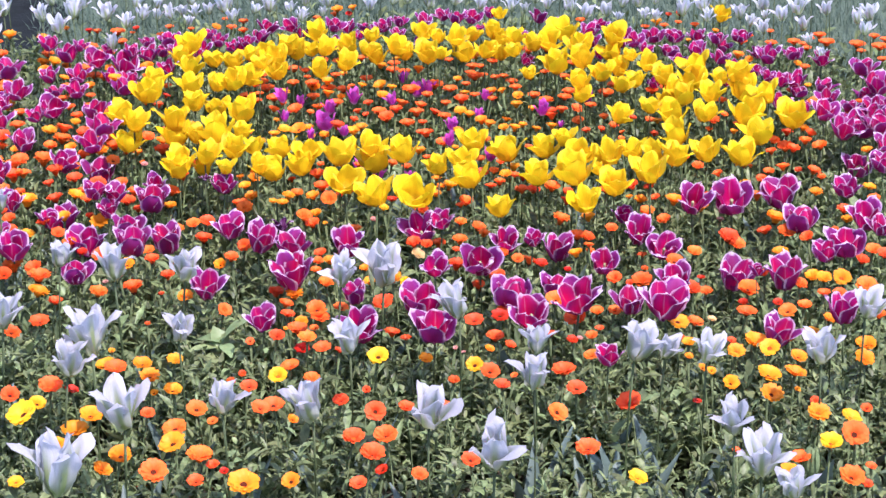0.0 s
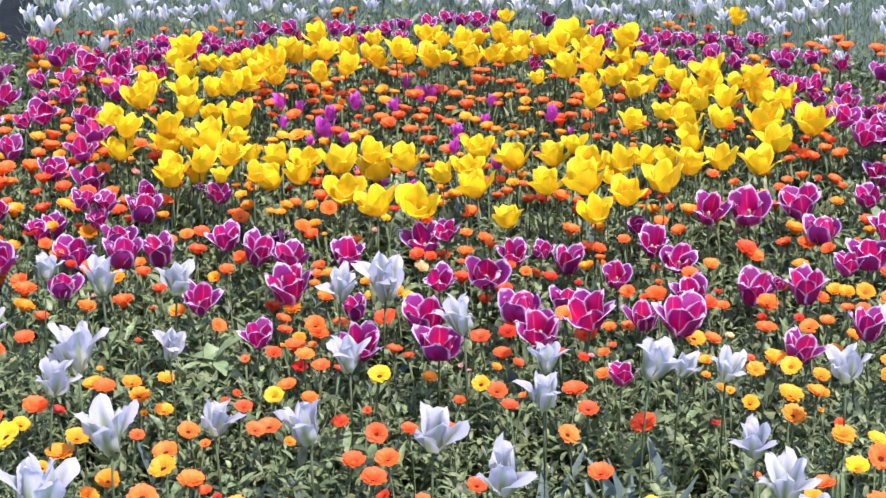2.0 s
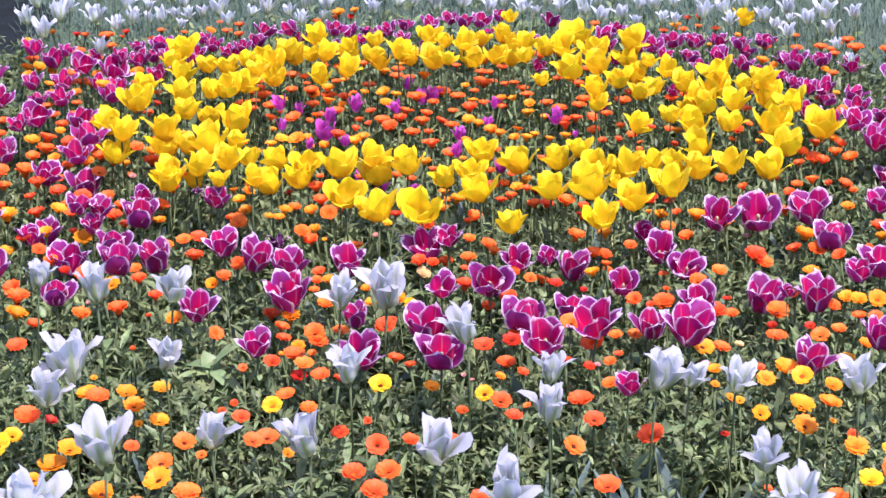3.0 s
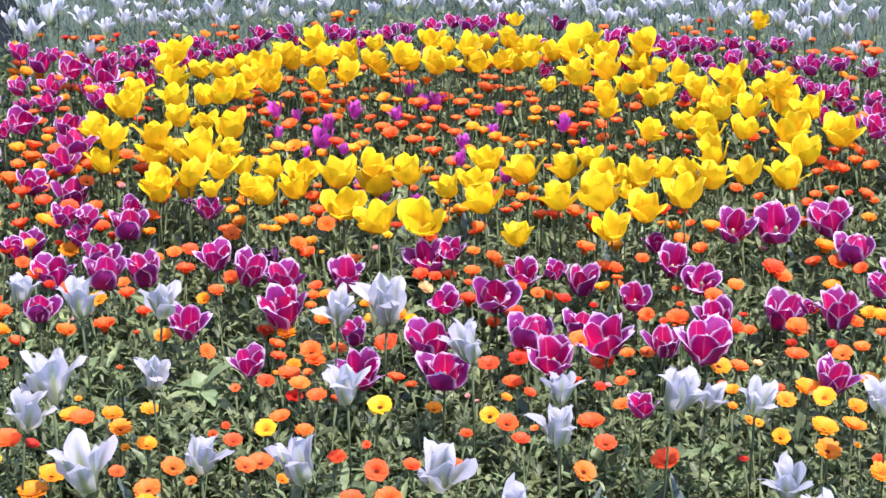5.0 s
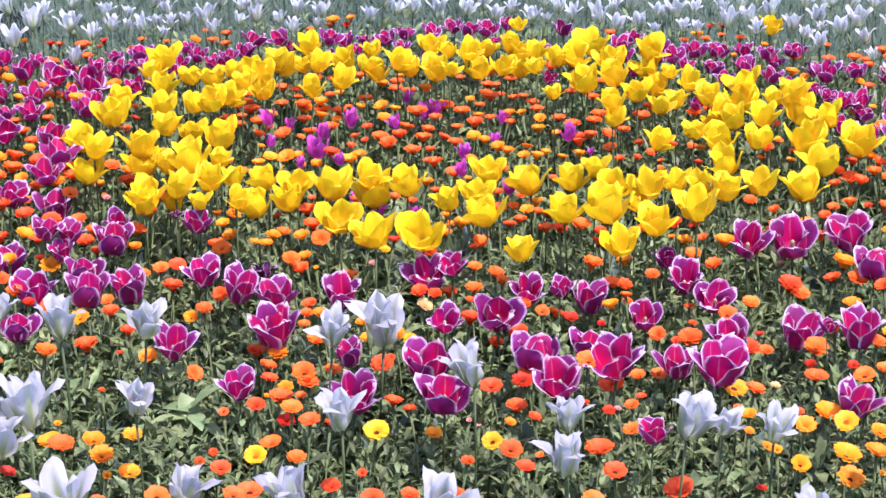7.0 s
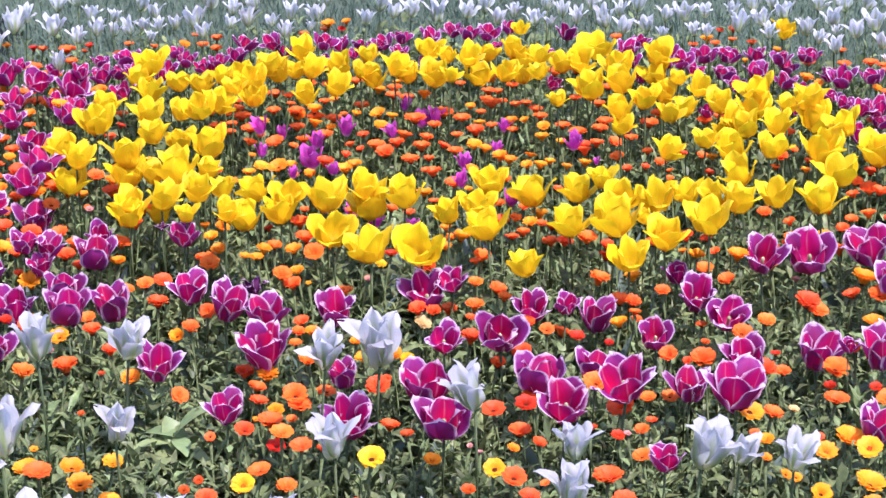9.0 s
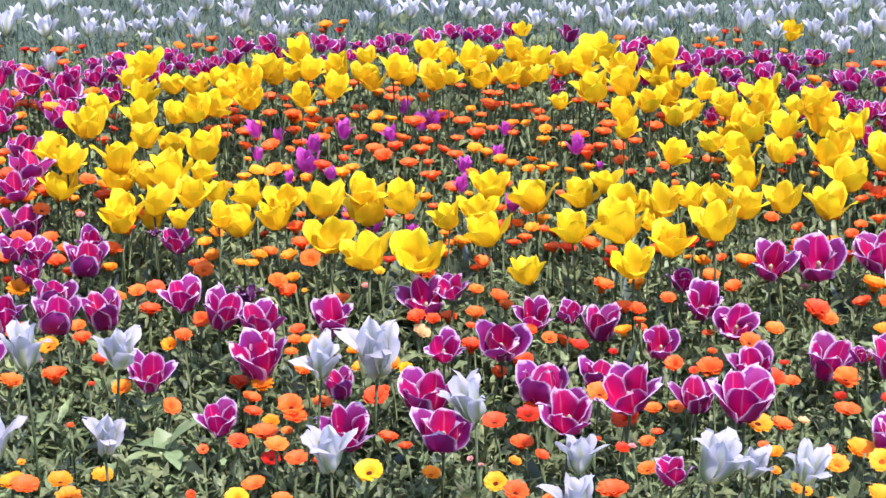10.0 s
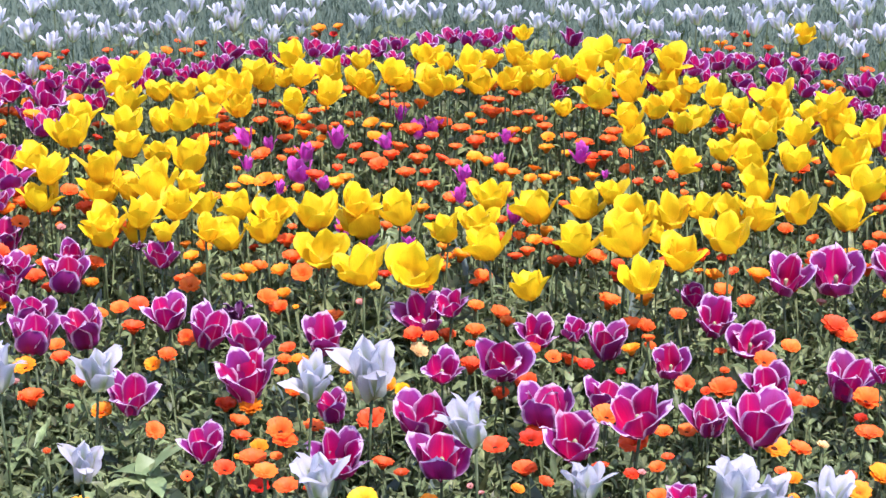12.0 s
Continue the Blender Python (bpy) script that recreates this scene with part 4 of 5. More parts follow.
marigolds("orange", [
    (0.801, 4.194, 0.253, 0.043), (0.612, 4.200, 0.275, 0.020), (0.083, 4.208, 0.246, 0.027), (-0.492, 4.209, 0.266, 0.028), (0.119, 4.212, 0.262, 0.035), (0.042, 4.239, 0.272, 0.035),
    (-0.802, 4.245, 0.254, 0.034), (-0.184, 4.253, 0.259, 0.015), (0.157, 4.258, 0.282, 0.025), (-0.745, 4.258, 0.262, 0.035), (0.449, 4.260, 0.274, 0.035), (-0.220, 4.265, 0.257, 0.022),
    (-0.785, 4.270, 0.257, 0.045), (-0.379, 4.274, 0.275, 0.029), (0.803, 4.277, 0.267, 0.027), (-0.527, 4.279, 0.268, 0.031), (0.179, 4.288, 0.261, 0.035), (0.849, 4.297, 0.270, 0.032),
    (-0.217, 4.304, 0.258, 0.022), (-0.624, 4.305, 0.270, 0.035), (0.129, 4.309, 0.268, 0.027), (0.491, 4.314, 0.271, 0.031), (-0.537, 4.319, 0.275, 0.027), (0.831, 4.320, 0.272, 0.032)])
marigolds("orange", [
    (-0.036, 4.329, 0.280, 0.031), (0.043, 4.331, 0.271, 0.017), (-0.013, 4.331, 0.279, 0.025), (-0.213, 4.333, 0.262, 0.027), (0.294, 4.336, 0.277, 0.021), (0.297, 4.352, 0.257, 0.019),
    (0.050, 4.353, 0.277, 0.031), (-0.693, 4.367, 0.266, 0.029), (0.714, 4.377, 0.274, 0.029), (0.578, 4.386, 0.256, 0.038), (0.561, 4.386, 0.268, 0.043), (0.010, 4.388, 0.255, 0.029),
    (-0.362, 4.393, 0.255, 0.029), (0.340, 4.397, 0.286, 0.027), (0.275, 4.401, 0.266, 0.036), (0.096, 4.401, 0.272, 0.024), (0.294, 4.405, 0.263, 0.029), (-0.746, 4.413, 0.294, 0.030),
    (0.677, 4.413, 0.270, 0.040), (-0.721, 4.413, 0.272, 0.028), (0.638, 4.418, 0.270, 0.031), (-0.151, 4.423, 0.272, 0.030), (-0.812, 4.431, 0.270, 0.028), (-0.443, 4.434, 0.248, 0.036)])
marigolds("orange", [
    (-0.392, 4.440, 0.264, 0.028), (0.775, 4.443, 0.264, 0.018), (-0.462, 4.444, 0.277, 0.030), (0.085, 4.450, 0.265, 0.030), (-0.251, 4.457, 0.285, 0.032), (-0.233, 4.460, 0.268, 0.032),
    (0.052, 4.461, 0.272, 0.026), (0.447, 4.466, 0.275, 0.030), (-0.496, 4.477, 0.255, 0.026), (-0.821, 4.480, 0.272, 0.029), (0.796, 4.481, 0.288, 0.030), (-0.440, 4.485, 0.265, 0.032),
    (-0.117, 4.489, 0.271, 0.013), (0.246, 4.500, 0.259, 0.037), (-0.842, 4.515, 0.275, 0.026), (0.054, 4.543, 0.276, 0.021), (-0.674, 4.543, 0.255, 0.018), (0.864, 4.544, 0.287, 0.029),
    (-0.023, 4.562, 0.258, 0.030), (0.261, 4.564, 0.274, 0.030), (-0.602, 4.564, 0.275, 0.035), (-0.581, 4.564, 0.259, 0.024), (-0.742, 4.568, 0.278, 0.036), (0.421, 4.578, 0.246, 0.035)])
marigolds("orange", [
    (-0.683, 4.579, 0.274, 0.029), (-0.373, 4.583, 0.258, 0.035), (0.265, 4.596, 0.281, 0.025), (0.063, 4.599, 0.259, 0.032), (0.440, 4.603, 0.270, 0.022), (-0.382, 4.608, 0.250, 0.035),
    (0.642, 4.612, 0.264, 0.029), (0.537, 4.617, 0.260, 0.031), (-0.594, 4.620, 0.271, 0.030), (-0.520, 4.622, 0.273, 0.034), (0.176, 4.625, 0.275, 0.031), (0.198, 4.625, 0.275, 0.031),
    (0.001, 4.629, 0.268, 0.025), (-0.208, 4.630, 0.257, 0.036), (-0.272, 4.634, 0.266, 0.027), (0.132, 4.635, 0.287, 0.025), (0.397, 4.637, 0.279, 0.032), (0.344, 4.639, 0.269, 0.030),
    (-0.167, 4.645, 0.267, 0.036), (-0.221, 4.646, 0.272, 0.036), (-0.860, 4.646, 0.270, 0.036), (-0.826, 4.656, 0.260, 0.025), (0.563, 4.660, 0.258, 0.027), (-0.701, 4.665, 0.257, 0.027)])
marigolds("orange", [
    (0.282, 4.667, 0.275, 0.021), (0.237, 4.674, 0.260, 0.036), (-0.770, 4.681, 0.269, 0.025), (-0.186, 4.682, 0.244, 0.022), (0.115, 4.682, 0.263, 0.027), (-0.626, 4.683, 0.265, 0.034),
    (-0.552, 4.685, 0.248, 0.034), (0.061, 4.689, 0.263, 0.035), (-0.675, 4.695, 0.260, 0.038), (-0.722, 4.711, 0.268, 0.036), (-0.504, 4.711, 0.271, 0.029), (0.577, 4.713, 0.248, 0.032),
    (-0.234, 4.715, 0.271, 0.035), (-0.763, 4.729, 0.275, 0.036), (0.165, 4.733, 0.267, 0.022), (0.577, 4.733, 0.268, 0.022), (-0.830, 4.737, 0.267, 0.036), (-0.850, 4.740, 0.257, 0.044),
    (0.122, 4.742, 0.272, 0.022), (0.666, 4.746, 0.252, 0.025), (0.787, 4.749, 0.256, 0.021), (0.770, 4.752, 0.266, 0.031), (0.098, 4.753, 0.262, 0.031), (0.710, 4.759, 0.271, 0.029)])
marigolds("orange", [
    (0.681, 4.759, 0.265, 0.026), (-0.499, 4.765, 0.274, 0.034), (-0.152, 4.768, 0.276, 0.022), (-0.892, 4.777, 0.279, 0.037), (0.406, 4.779, 0.287, 0.016), (-0.085, 4.779, 0.274, 0.022),
    (0.630, 4.783, 0.267, 0.022), (-0.856, 4.783, 0.264, 0.037), (0.647, 4.786, 0.266, 0.013), (-0.479, 4.788, 0.263, 0.041), (0.097, 4.789, 0.281, 0.025), (-0.727, 4.794, 0.263, 0.022),
    (-0.654, 4.794, 0.277, 0.032), (-0.230, 4.795, 0.268, 0.018), (-0.844, 4.800, 0.274, 0.038), (0.540, 4.801, 0.258, 0.027), (-0.594, 4.804, 0.270, 0.013), (-0.055, 4.814, 0.255, 0.022),
    (0.137, 4.817, 0.265, 0.018), (-0.800, 4.822, 0.261, 0.043), (0.519, 4.845, 0.262, 0.020), (-0.014, 4.846, 0.265, 0.020), (-0.723, 4.857, 0.264, 0.028), (0.933, 4.858, 0.258, 0.031)])
marigolds("orange", [
    (-0.559, 4.861, 0.270, 0.035), (0.699, 4.866, 0.267, 0.025), (-0.658, 4.872, 0.277, 0.039), (0.743, 4.875, 0.267, 0.030), (-0.381, 4.879, 0.269, 0.021), (-0.638, 4.889, 0.262, 0.041),
    (-0.850, 4.898, 0.277, 0.031), (0.022, 4.903, 0.273, 0.035), (0.772, 4.904, 0.274, 0.030), (0.198, 4.909, 0.263, 0.019), (0.733, 4.911, 0.257, 0.039), (0.707, 4.915, 0.272, 0.030),
    (-0.899, 4.919, 0.260, 0.026), (-0.799, 4.920, 0.259, 0.032), (0.808, 4.925, 0.255, 0.035), (-0.897, 4.929, 0.277, 0.037), (-0.739, 4.931, 0.270, 0.030), (-0.929, 4.933, 0.257, 0.034),
    (-0.727, 4.934, 0.287, 0.035), (-0.776, 4.940, 0.266, 0.041), (0.392, 4.941, 0.270, 0.017), (-0.202, 4.945, 0.294, 0.032), (0.111, 4.952, 0.264, 0.019), (0.320, 4.962, 0.279, 0.021)])
marigolds("orange", [
    (-0.685, 4.962, 0.260, 0.041), (0.741, 4.965, 0.270, 0.028), (-0.776, 4.968, 0.277, 0.038), (-0.600, 4.972, 0.262, 0.032), (-0.028, 4.978, 0.271, 0.019), (0.791, 4.979, 0.265, 0.026),
    (-0.393, 4.981, 0.270, 0.024), (-0.565, 4.990, 0.268, 0.025), (-0.486, 4.992, 0.269, 0.017), (-0.015, 4.995, 0.257, 0.036), (0.380, 5.004, 0.275, 0.024), (0.354, 5.007, 0.266, 0.017),
    (-0.237, 5.016, 0.274, 0.021), (0.662, 5.018, 0.262, 0.026), (0.584, 5.031, 0.257, 0.019), (0.308, 5.034, 0.273, 0.028), (0.594, 5.035, 0.275, 0.028), (-0.169, 5.041, 0.276, 0.019),
    (0.643, 5.043, 0.264, 0.019), (0.400, 5.043, 0.247, 0.017), (-0.023, 5.063, 0.260, 0.021), (0.252, 5.067, 0.270, 0.029), (0.422, 5.072, 0.267, 0.021), (0.619, 5.072, 0.276, 0.019)])
marigolds("orange", [
    (-0.100, 5.080, 0.262, 0.036), (0.364, 5.082, 0.267, 0.024), (-0.143, 5.084, 0.272, 0.017), (-0.036, 5.089, 0.270, 0.036), (0.306, 5.094, 0.282, 0.029), (0.463, 5.107, 0.252, 0.024),
    (0.253, 5.108, 0.269, 0.024), (-0.765, 5.113, 0.258, 0.029), (0.001, 5.113, 0.267, 0.027), (-0.162, 5.114, 0.269, 0.021), (-0.080, 5.114, 0.269, 0.031), (0.275, 5.114, 0.269, 0.029),
    (-0.295, 5.118, 0.271, 0.036), (-0.265, 5.119, 0.265, 0.019), (-0.117, 5.121, 0.262, 0.034), (-0.592, 5.135, 0.274, 0.025), (-0.029, 5.137, 0.270, 0.029), (-0.619, 5.140, 0.278, 0.021),
    (-0.345, 5.154, 0.258, 0.027), (-0.140, 5.157, 0.272, 0.025), (-0.248, 5.159, 0.260, 0.031), (0.061, 5.164, 0.272, 0.034), (0.825, 5.164, 0.266, 0.037), (-0.324, 5.171, 0.267, 0.017)])
marigolds("orange", [
    (-0.070, 5.178, 0.261, 0.034)])
marigolds("amber", [
    (-0.224, 3.364, 0.274, 0.032), (-0.301, 3.384, 0.258, 0.055), (0.565, 3.394, 0.271, 0.039), (-0.529, 3.402, 0.273, 0.034), (-0.509, 3.503, 0.248, 0.040), (-0.425, 3.535, 0.255, 0.048),
    (-0.614, 3.535, 0.256, 0.028), (-0.589, 3.565, 0.262, 0.049), (-0.563, 3.568, 0.289, 0.040), (-0.234, 3.605, 0.266, 0.020), (0.637, 3.608, 0.274, 0.041), (0.612, 3.685, 0.284, 0.012),
    (0.571, 3.710, 0.260, 0.043), (-0.442, 3.726, 0.261, 0.035), (-0.477, 3.751, 0.247, 0.015), (0.458, 3.754, 0.291, 0.018), (0.570, 3.756, 0.272, 0.046), (-0.485, 3.762, 0.269, 0.037),
    (0.508, 3.768, 0.254, 0.031), (0.619, 3.779, 0.267, 0.041), (0.477, 3.788, 0.270, 0.017), (-0.444, 3.800, 0.283, 0.031), (-0.502, 3.813, 0.270, 0.036), (-0.564, 3.820, 0.264, 0.037)])
marigolds("amber", [
    (0.582, 3.837, 0.290, 0.039), (0.096, 3.838, 0.288, 0.019), (0.634, 3.857, 0.262, 0.032), (0.444, 3.859, 0.264, 0.017), (-0.014, 3.862, 0.258, 0.027), (0.749, 3.864, 0.255, 0.039),
    (0.527, 3.866, 0.270, 0.034), (-0.560, 3.867, 0.274, 0.013), (0.446, 3.881, 0.279, 0.025), (0.624, 3.920, 0.268, 0.025), (0.567, 3.925, 0.258, 0.046), (0.702, 3.941, 0.258, 0.020),
    (0.667, 3.945, 0.266, 0.038), (0.767, 3.952, 0.240, 0.040), (-0.265, 4.008, 0.253, 0.011), (0.437, 4.013, 0.261, 0.043), (0.708, 4.014, 0.265, 0.027), (-0.238, 4.037, 0.250, 0.026),
    (-0.450, 4.104, 0.272, 0.031), (-0.450, 4.109, 0.268, 0.031), (-0.253, 4.118, 0.266, 0.034), (-0.075, 4.141, 0.288, 0.034), (-0.726, 4.143, 0.261, 0.041), (0.718, 4.168, 0.277, 0.031)])
marigolds("amber", [
    (0.753, 4.188, 0.272, 0.038), (0.335, 4.221, 0.264, 0.017), (0.706, 4.226, 0.256, 0.032), (-0.568, 4.227, 0.282, 0.035), (-0.118, 4.239, 0.242, 0.027), (-0.193, 4.241, 0.282, 0.027),
    (-0.128, 4.262, 0.260, 0.022), (-0.399, 4.283, 0.260, 0.025), (0.269, 4.297, 0.272, 0.029), (0.656, 4.319, 0.266, 0.034), (-0.783, 4.434, 0.258, 0.030), (0.800, 4.467, 0.274, 0.024),
    (-0.713, 4.469, 0.279, 0.030), (-0.210, 4.485, 0.265, 0.011), (-0.647, 4.487, 0.259, 0.040), (0.302, 4.501, 0.264, 0.030), (0.666, 4.507, 0.256, 0.045), (0.522, 4.520, 0.278, 0.041),
    (-0.229, 4.526, 0.265, 0.024), (-0.513, 4.546, 0.275, 0.021), (-0.520, 4.550, 0.273, 0.024), (0.406, 4.552, 0.283, 0.024), (-0.315, 4.564, 0.278, 0.021), (-0.297, 4.576, 0.270, 0.024)])
marigolds("amber", [
    (-0.236, 4.578, 0.280, 0.030), (-0.801, 4.580, 0.263, 0.046), (0.474, 4.582, 0.267, 0.036), (0.387, 4.588, 0.277, 0.016), (-0.288, 4.598, 0.272, 0.028), (-0.712, 4.621, 0.266, 0.035),
    (0.006, 4.624, 0.267, 0.025), (-0.361, 4.631, 0.260, 0.029), (0.866, 4.631, 0.279, 0.029), (0.408, 4.637, 0.251, 0.022), (0.765, 4.662, 0.255, 0.029), (-0.376, 4.667, 0.269, 0.027),
    (0.625, 4.678, 0.270, 0.025), (0.006, 4.708, 0.269, 0.022), (0.031, 4.710, 0.249, 0.031), (0.011, 4.710, 0.250, 0.031), (-0.364, 4.711, 0.268, 0.027), (-0.390, 4.716, 0.269, 0.020),
    (0.146, 4.720, 0.273, 0.027), (-0.364, 4.739, 0.271, 0.020), (0.163, 4.766, 0.268, 0.031), (-0.876, 4.775, 0.251, 0.026), (-0.683, 4.830, 0.282, 0.039), (0.893, 4.844, 0.279, 0.026)])
marigolds("amber", [
    (-0.746, 4.862, 0.278, 0.028), (0.045, 4.869, 0.278, 0.016), (-0.030, 4.872, 0.266, 0.030), (-0.615, 4.893, 0.256, 0.026), (-0.564, 4.907, 0.275, 0.032), (-0.363, 4.928, 0.267, 0.028),
    (-0.876, 4.940, 0.248, 0.020), (-0.333, 4.955, 0.274, 0.026), (-0.255, 4.956, 0.270, 0.019), (0.215, 4.958, 0.284, 0.021), (-0.229, 4.959, 0.269, 0.024), (-0.804, 4.962, 0.279, 0.035),
    (-0.151, 4.970, 0.285, 0.028), (0.050, 4.975, 0.272, 0.024), (-0.282, 4.977, 0.277, 0.038), (-0.314, 4.979, 0.276, 0.030), (0.633, 4.994, 0.265, 0.019), (0.780, 4.999, 0.269, 0.026),
    (0.149, 4.999, 0.271, 0.024), (0.154, 5.013, 0.286, 0.024), (-0.168, 5.016, 0.257, 0.040), (-0.263, 5.018, 0.262, 0.024), (0.171, 5.029, 0.258, 0.026), (-0.513, 5.032, 0.268, 0.019)])
marigolds("amber", [
    (0.118, 5.032, 0.268, 0.031), (0.102, 5.034, 0.273, 0.028), (0.251, 5.041, 0.259, 0.026), (-0.919, 5.043, 0.266, 0.037), (-0.761, 5.053, 0.266, 0.024), (0.190, 5.056, 0.257, 0.021),
    (-0.335, 5.066, 0.267, 0.015), (0.076, 5.069, 0.275, 0.024), (0.478, 5.070, 0.260, 0.021), (0.057, 5.099, 0.272, 0.031), (0.213, 5.138, 0.266, 0.020), (-0.958, 5.164, 0.262, 0.039),
    (0.180, 5.172, 0.261, 0.029), (-0.922, 5.174, 0.257, 0.039), (0.150, 5.190, 0.288, 0.020), (-0.229, 5.190, 0.280, 0.028), (-0.326, 5.206, 0.277, 0.027), (0.068, 5.209, 0.277, 0.024),
    (0.184, 5.212, 0.269, 0.026), (-0.201, 5.231, 0.260, 0.020), (-0.112, 5.233, 0.262, 0.029), (0.126, 5.257, 0.260, 0.029), (-0.698, 5.265, 0.291, 0.035), (-0.233, 5.266, 0.281, 0.030)])
marigolds("amber", [
    (-0.753, 5.267, 0.274, 0.027), (-0.796, 5.281, 0.247, 0.030), (1.009, 5.281, 0.275, 0.027), (-0.092, 5.282, 0.264, 0.024), (-0.158, 5.295, 0.265, 0.020), (-0.116, 5.296, 0.263, 0.032),
    (-0.266, 5.302, 0.253, 0.034), (-0.033, 5.304, 0.296, 0.027), (-0.855, 5.314, 0.277, 0.026), (0.830, 5.328, 0.254, 0.017), (0.053, 5.335, 0.265, 0.021), (-0.961, 5.346, 0.267, 0.036),
    (-0.822, 5.349, 0.264, 0.024), (-0.199, 5.351, 0.273, 0.020), (-0.733, 5.357, 0.261, 0.027), (-0.866, 5.373, 0.274, 0.029), (-0.337, 5.379, 0.268, 0.026), (-0.722, 5.385, 0.271, 0.026),
    (-0.120, 5.403, 0.272, 0.030), (-0.641, 5.412, 0.269, 0.034), (0.681, 5.412, 0.293, 0.029), (-0.852, 5.421, 0.275, 0.030), (0.819, 5.441, 0.265, 0.021), (-0.831, 5.466, 0.252, 0.025)])
marigolds("amber", [
    (0.714, 5.466, 0.268, 0.020), (-0.084, 5.473, 0.267, 0.020), (-0.885, 5.479, 0.256, 0.032), (0.097, 5.496, 0.263, 0.025), (-1.007, 5.503, 0.275, 0.035), (0.587, 5.595, 0.271, 0.013),
    (-0.980, 5.632, 0.269, 0.034), (-0.906, 5.642, 0.260, 0.030), (0.517, 5.651, 0.293, 0.028), (0.657, 5.679, 0.265, 0.018), (-0.857, 5.699, 0.267, 0.018), (-0.508, 5.701, 0.270, 0.025),
    (-0.227, 5.791, 0.281, 0.030), (-0.190, 5.797, 0.285, 0.021)])
marigolds("yellow", [
    (0.321, 3.369, 0.275, 0.035), (-0.662, 3.385, 0.262, 0.029), (0.640, 3.469, 0.285, 0.041), (0.690, 3.599, 0.270, 0.039), (-0.679, 3.617, 0.268, 0.058), (-0.665, 3.664, 0.266, 0.032),
    (-0.262, 3.710, 0.296, 0.035), (-0.095, 3.817, 0.282, 0.041), (0.072, 3.830, 0.261, 0.034), (-0.052, 4.205, 0.255, 0.025), (-0.098, 4.545, 0.270, 0.021), (-0.126, 4.569, 0.271, 0.016)])
# dark red-orange ones, with the shade of their neighbours in the ray colour
marigolds("red", [
    (-0.081, 3.437, 0.256, 0.024), (-0.336, 3.440, 0.255, 0.016), (0.442, 3.660, 0.272, 0.017), (-0.614, 3.724, 0.265, 0.026), (0.035, 3.741, 0.273, 0.022), (-0.346, 3.761, 0.264, 0.017),
    (-0.327, 3.777, 0.271, 0.015), (-0.048, 3.887, 0.287, 0.021), (0.244, 3.914, 0.271, 0.022), (-0.231, 3.933, 0.245, 0.029), (-0.746, 3.944, 0.271, 0.034), (-0.507, 3.970, 0.280, 0.012),
    (0.191, 3.984, 0.286, 0.026), (0.119, 4.025, 0.267, 0.034), (0.619, 4.041, 0.287, 0.020), (0.129, 4.062, 0.255, 0.039), (0.566, 4.119, 0.252, 0.020), (-0.496, 4.124, 0.271, 0.013),
    (0.198, 4.190, 0.300, 0.026), (0.499, 4.237, 0.253, 0.017), (0.394, 4.246, 0.267, 0.015), (0.252, 4.274, 0.255, 0.015), (0.393, 4.293, 0.275, 0.020), (-0.661, 4.309, 0.274, 0.021)])
marigolds("red", [
    (-0.082, 4.600, 0.267, 0.025), (0.432, 4.656, 0.271, 0.025), (-0.284, 4.703, 0.269, 0.018), (0.181, 4.705, 0.270, 0.027), (0.737, 4.724, 0.282, 0.018), (0.206, 4.780, 0.256, 0.021),
    (0.465, 4.995, 0.259, 0.019), (-0.582, 5.207, 0.272, 0.020), (-0.799, 5.664, 0.271, 0.022), (-0.695, 5.711, 0.262, 0.018), (-0.200, 5.797, 0.272, 0.018), (0.560, 5.840, 0.255, 0.018),
    (0.589, 5.859, 0.249, 0.022)])
marigolds("cream", [
    (0.493, 3.967, 0.287, 0.017), (-0.032, 4.319, 0.263, 0.029)])
marigolds("faded", [
    (0.052, 3.868, 0.269, 0.011), (0.039, 3.899, 0.264, 0.010), (0.257, 3.915, 0.275, 0.012), (0.524, 3.920, 0.267, 0.016), (-0.604, 4.180, 0.271, 0.012), (-0.581, 4.203, 0.271, 0.016),
    (-0.117, 4.484, 0.272, 0.013), (0.558, 4.496, 0.264, 0.017), (-0.588, 4.774, 0.278, 0.016)])


def far_marigolds(colour, flowers, height=0.268):
    """The small far ones, joined: rays, disc and stalk of each."""
    rng = random.Random("far" + colour)
    for name, meshes in (("rays", RAYS[colour]), ("discs", DISCS), ("stalks", STALKS)):
        verts, faces, uvs = [], [], []
        for x, y, size in flowers:
            source = rng.choice(meshes)
            if name == "stalks":
                m = Matrix.Translation((x, y, 0)) @ Matrix.Diagonal((1, 1, height, 1))
            else:
                m = pose(x, y, height, 0, 0, rng.uniform(0, 360)) @ Matrix.Scale(size, 4)
            start = len(verts)
            verts.extend(m @ v.co for v in source.vertices)
            faces.extend(tuple(start + i for i in p.vertices) for p in source.polygons)
            flat = [(0.5, 0.5)] * len(source.vertices)
            if source.uv_layers:
                for loop in source.loops:
                    flat[loop.vertex_index] = tuple(source.uv_layers[0].data[loop.index].uv)
            uvs.extend(flat)
        ob = new("far_marigold_" + name, mesh_of(name, verts, faces, meshes[0].materials[0], uvs))
        tagged(ob, "small far " + colour + " marigolds behind the tulip ring", "marigolds", kind="stuff")


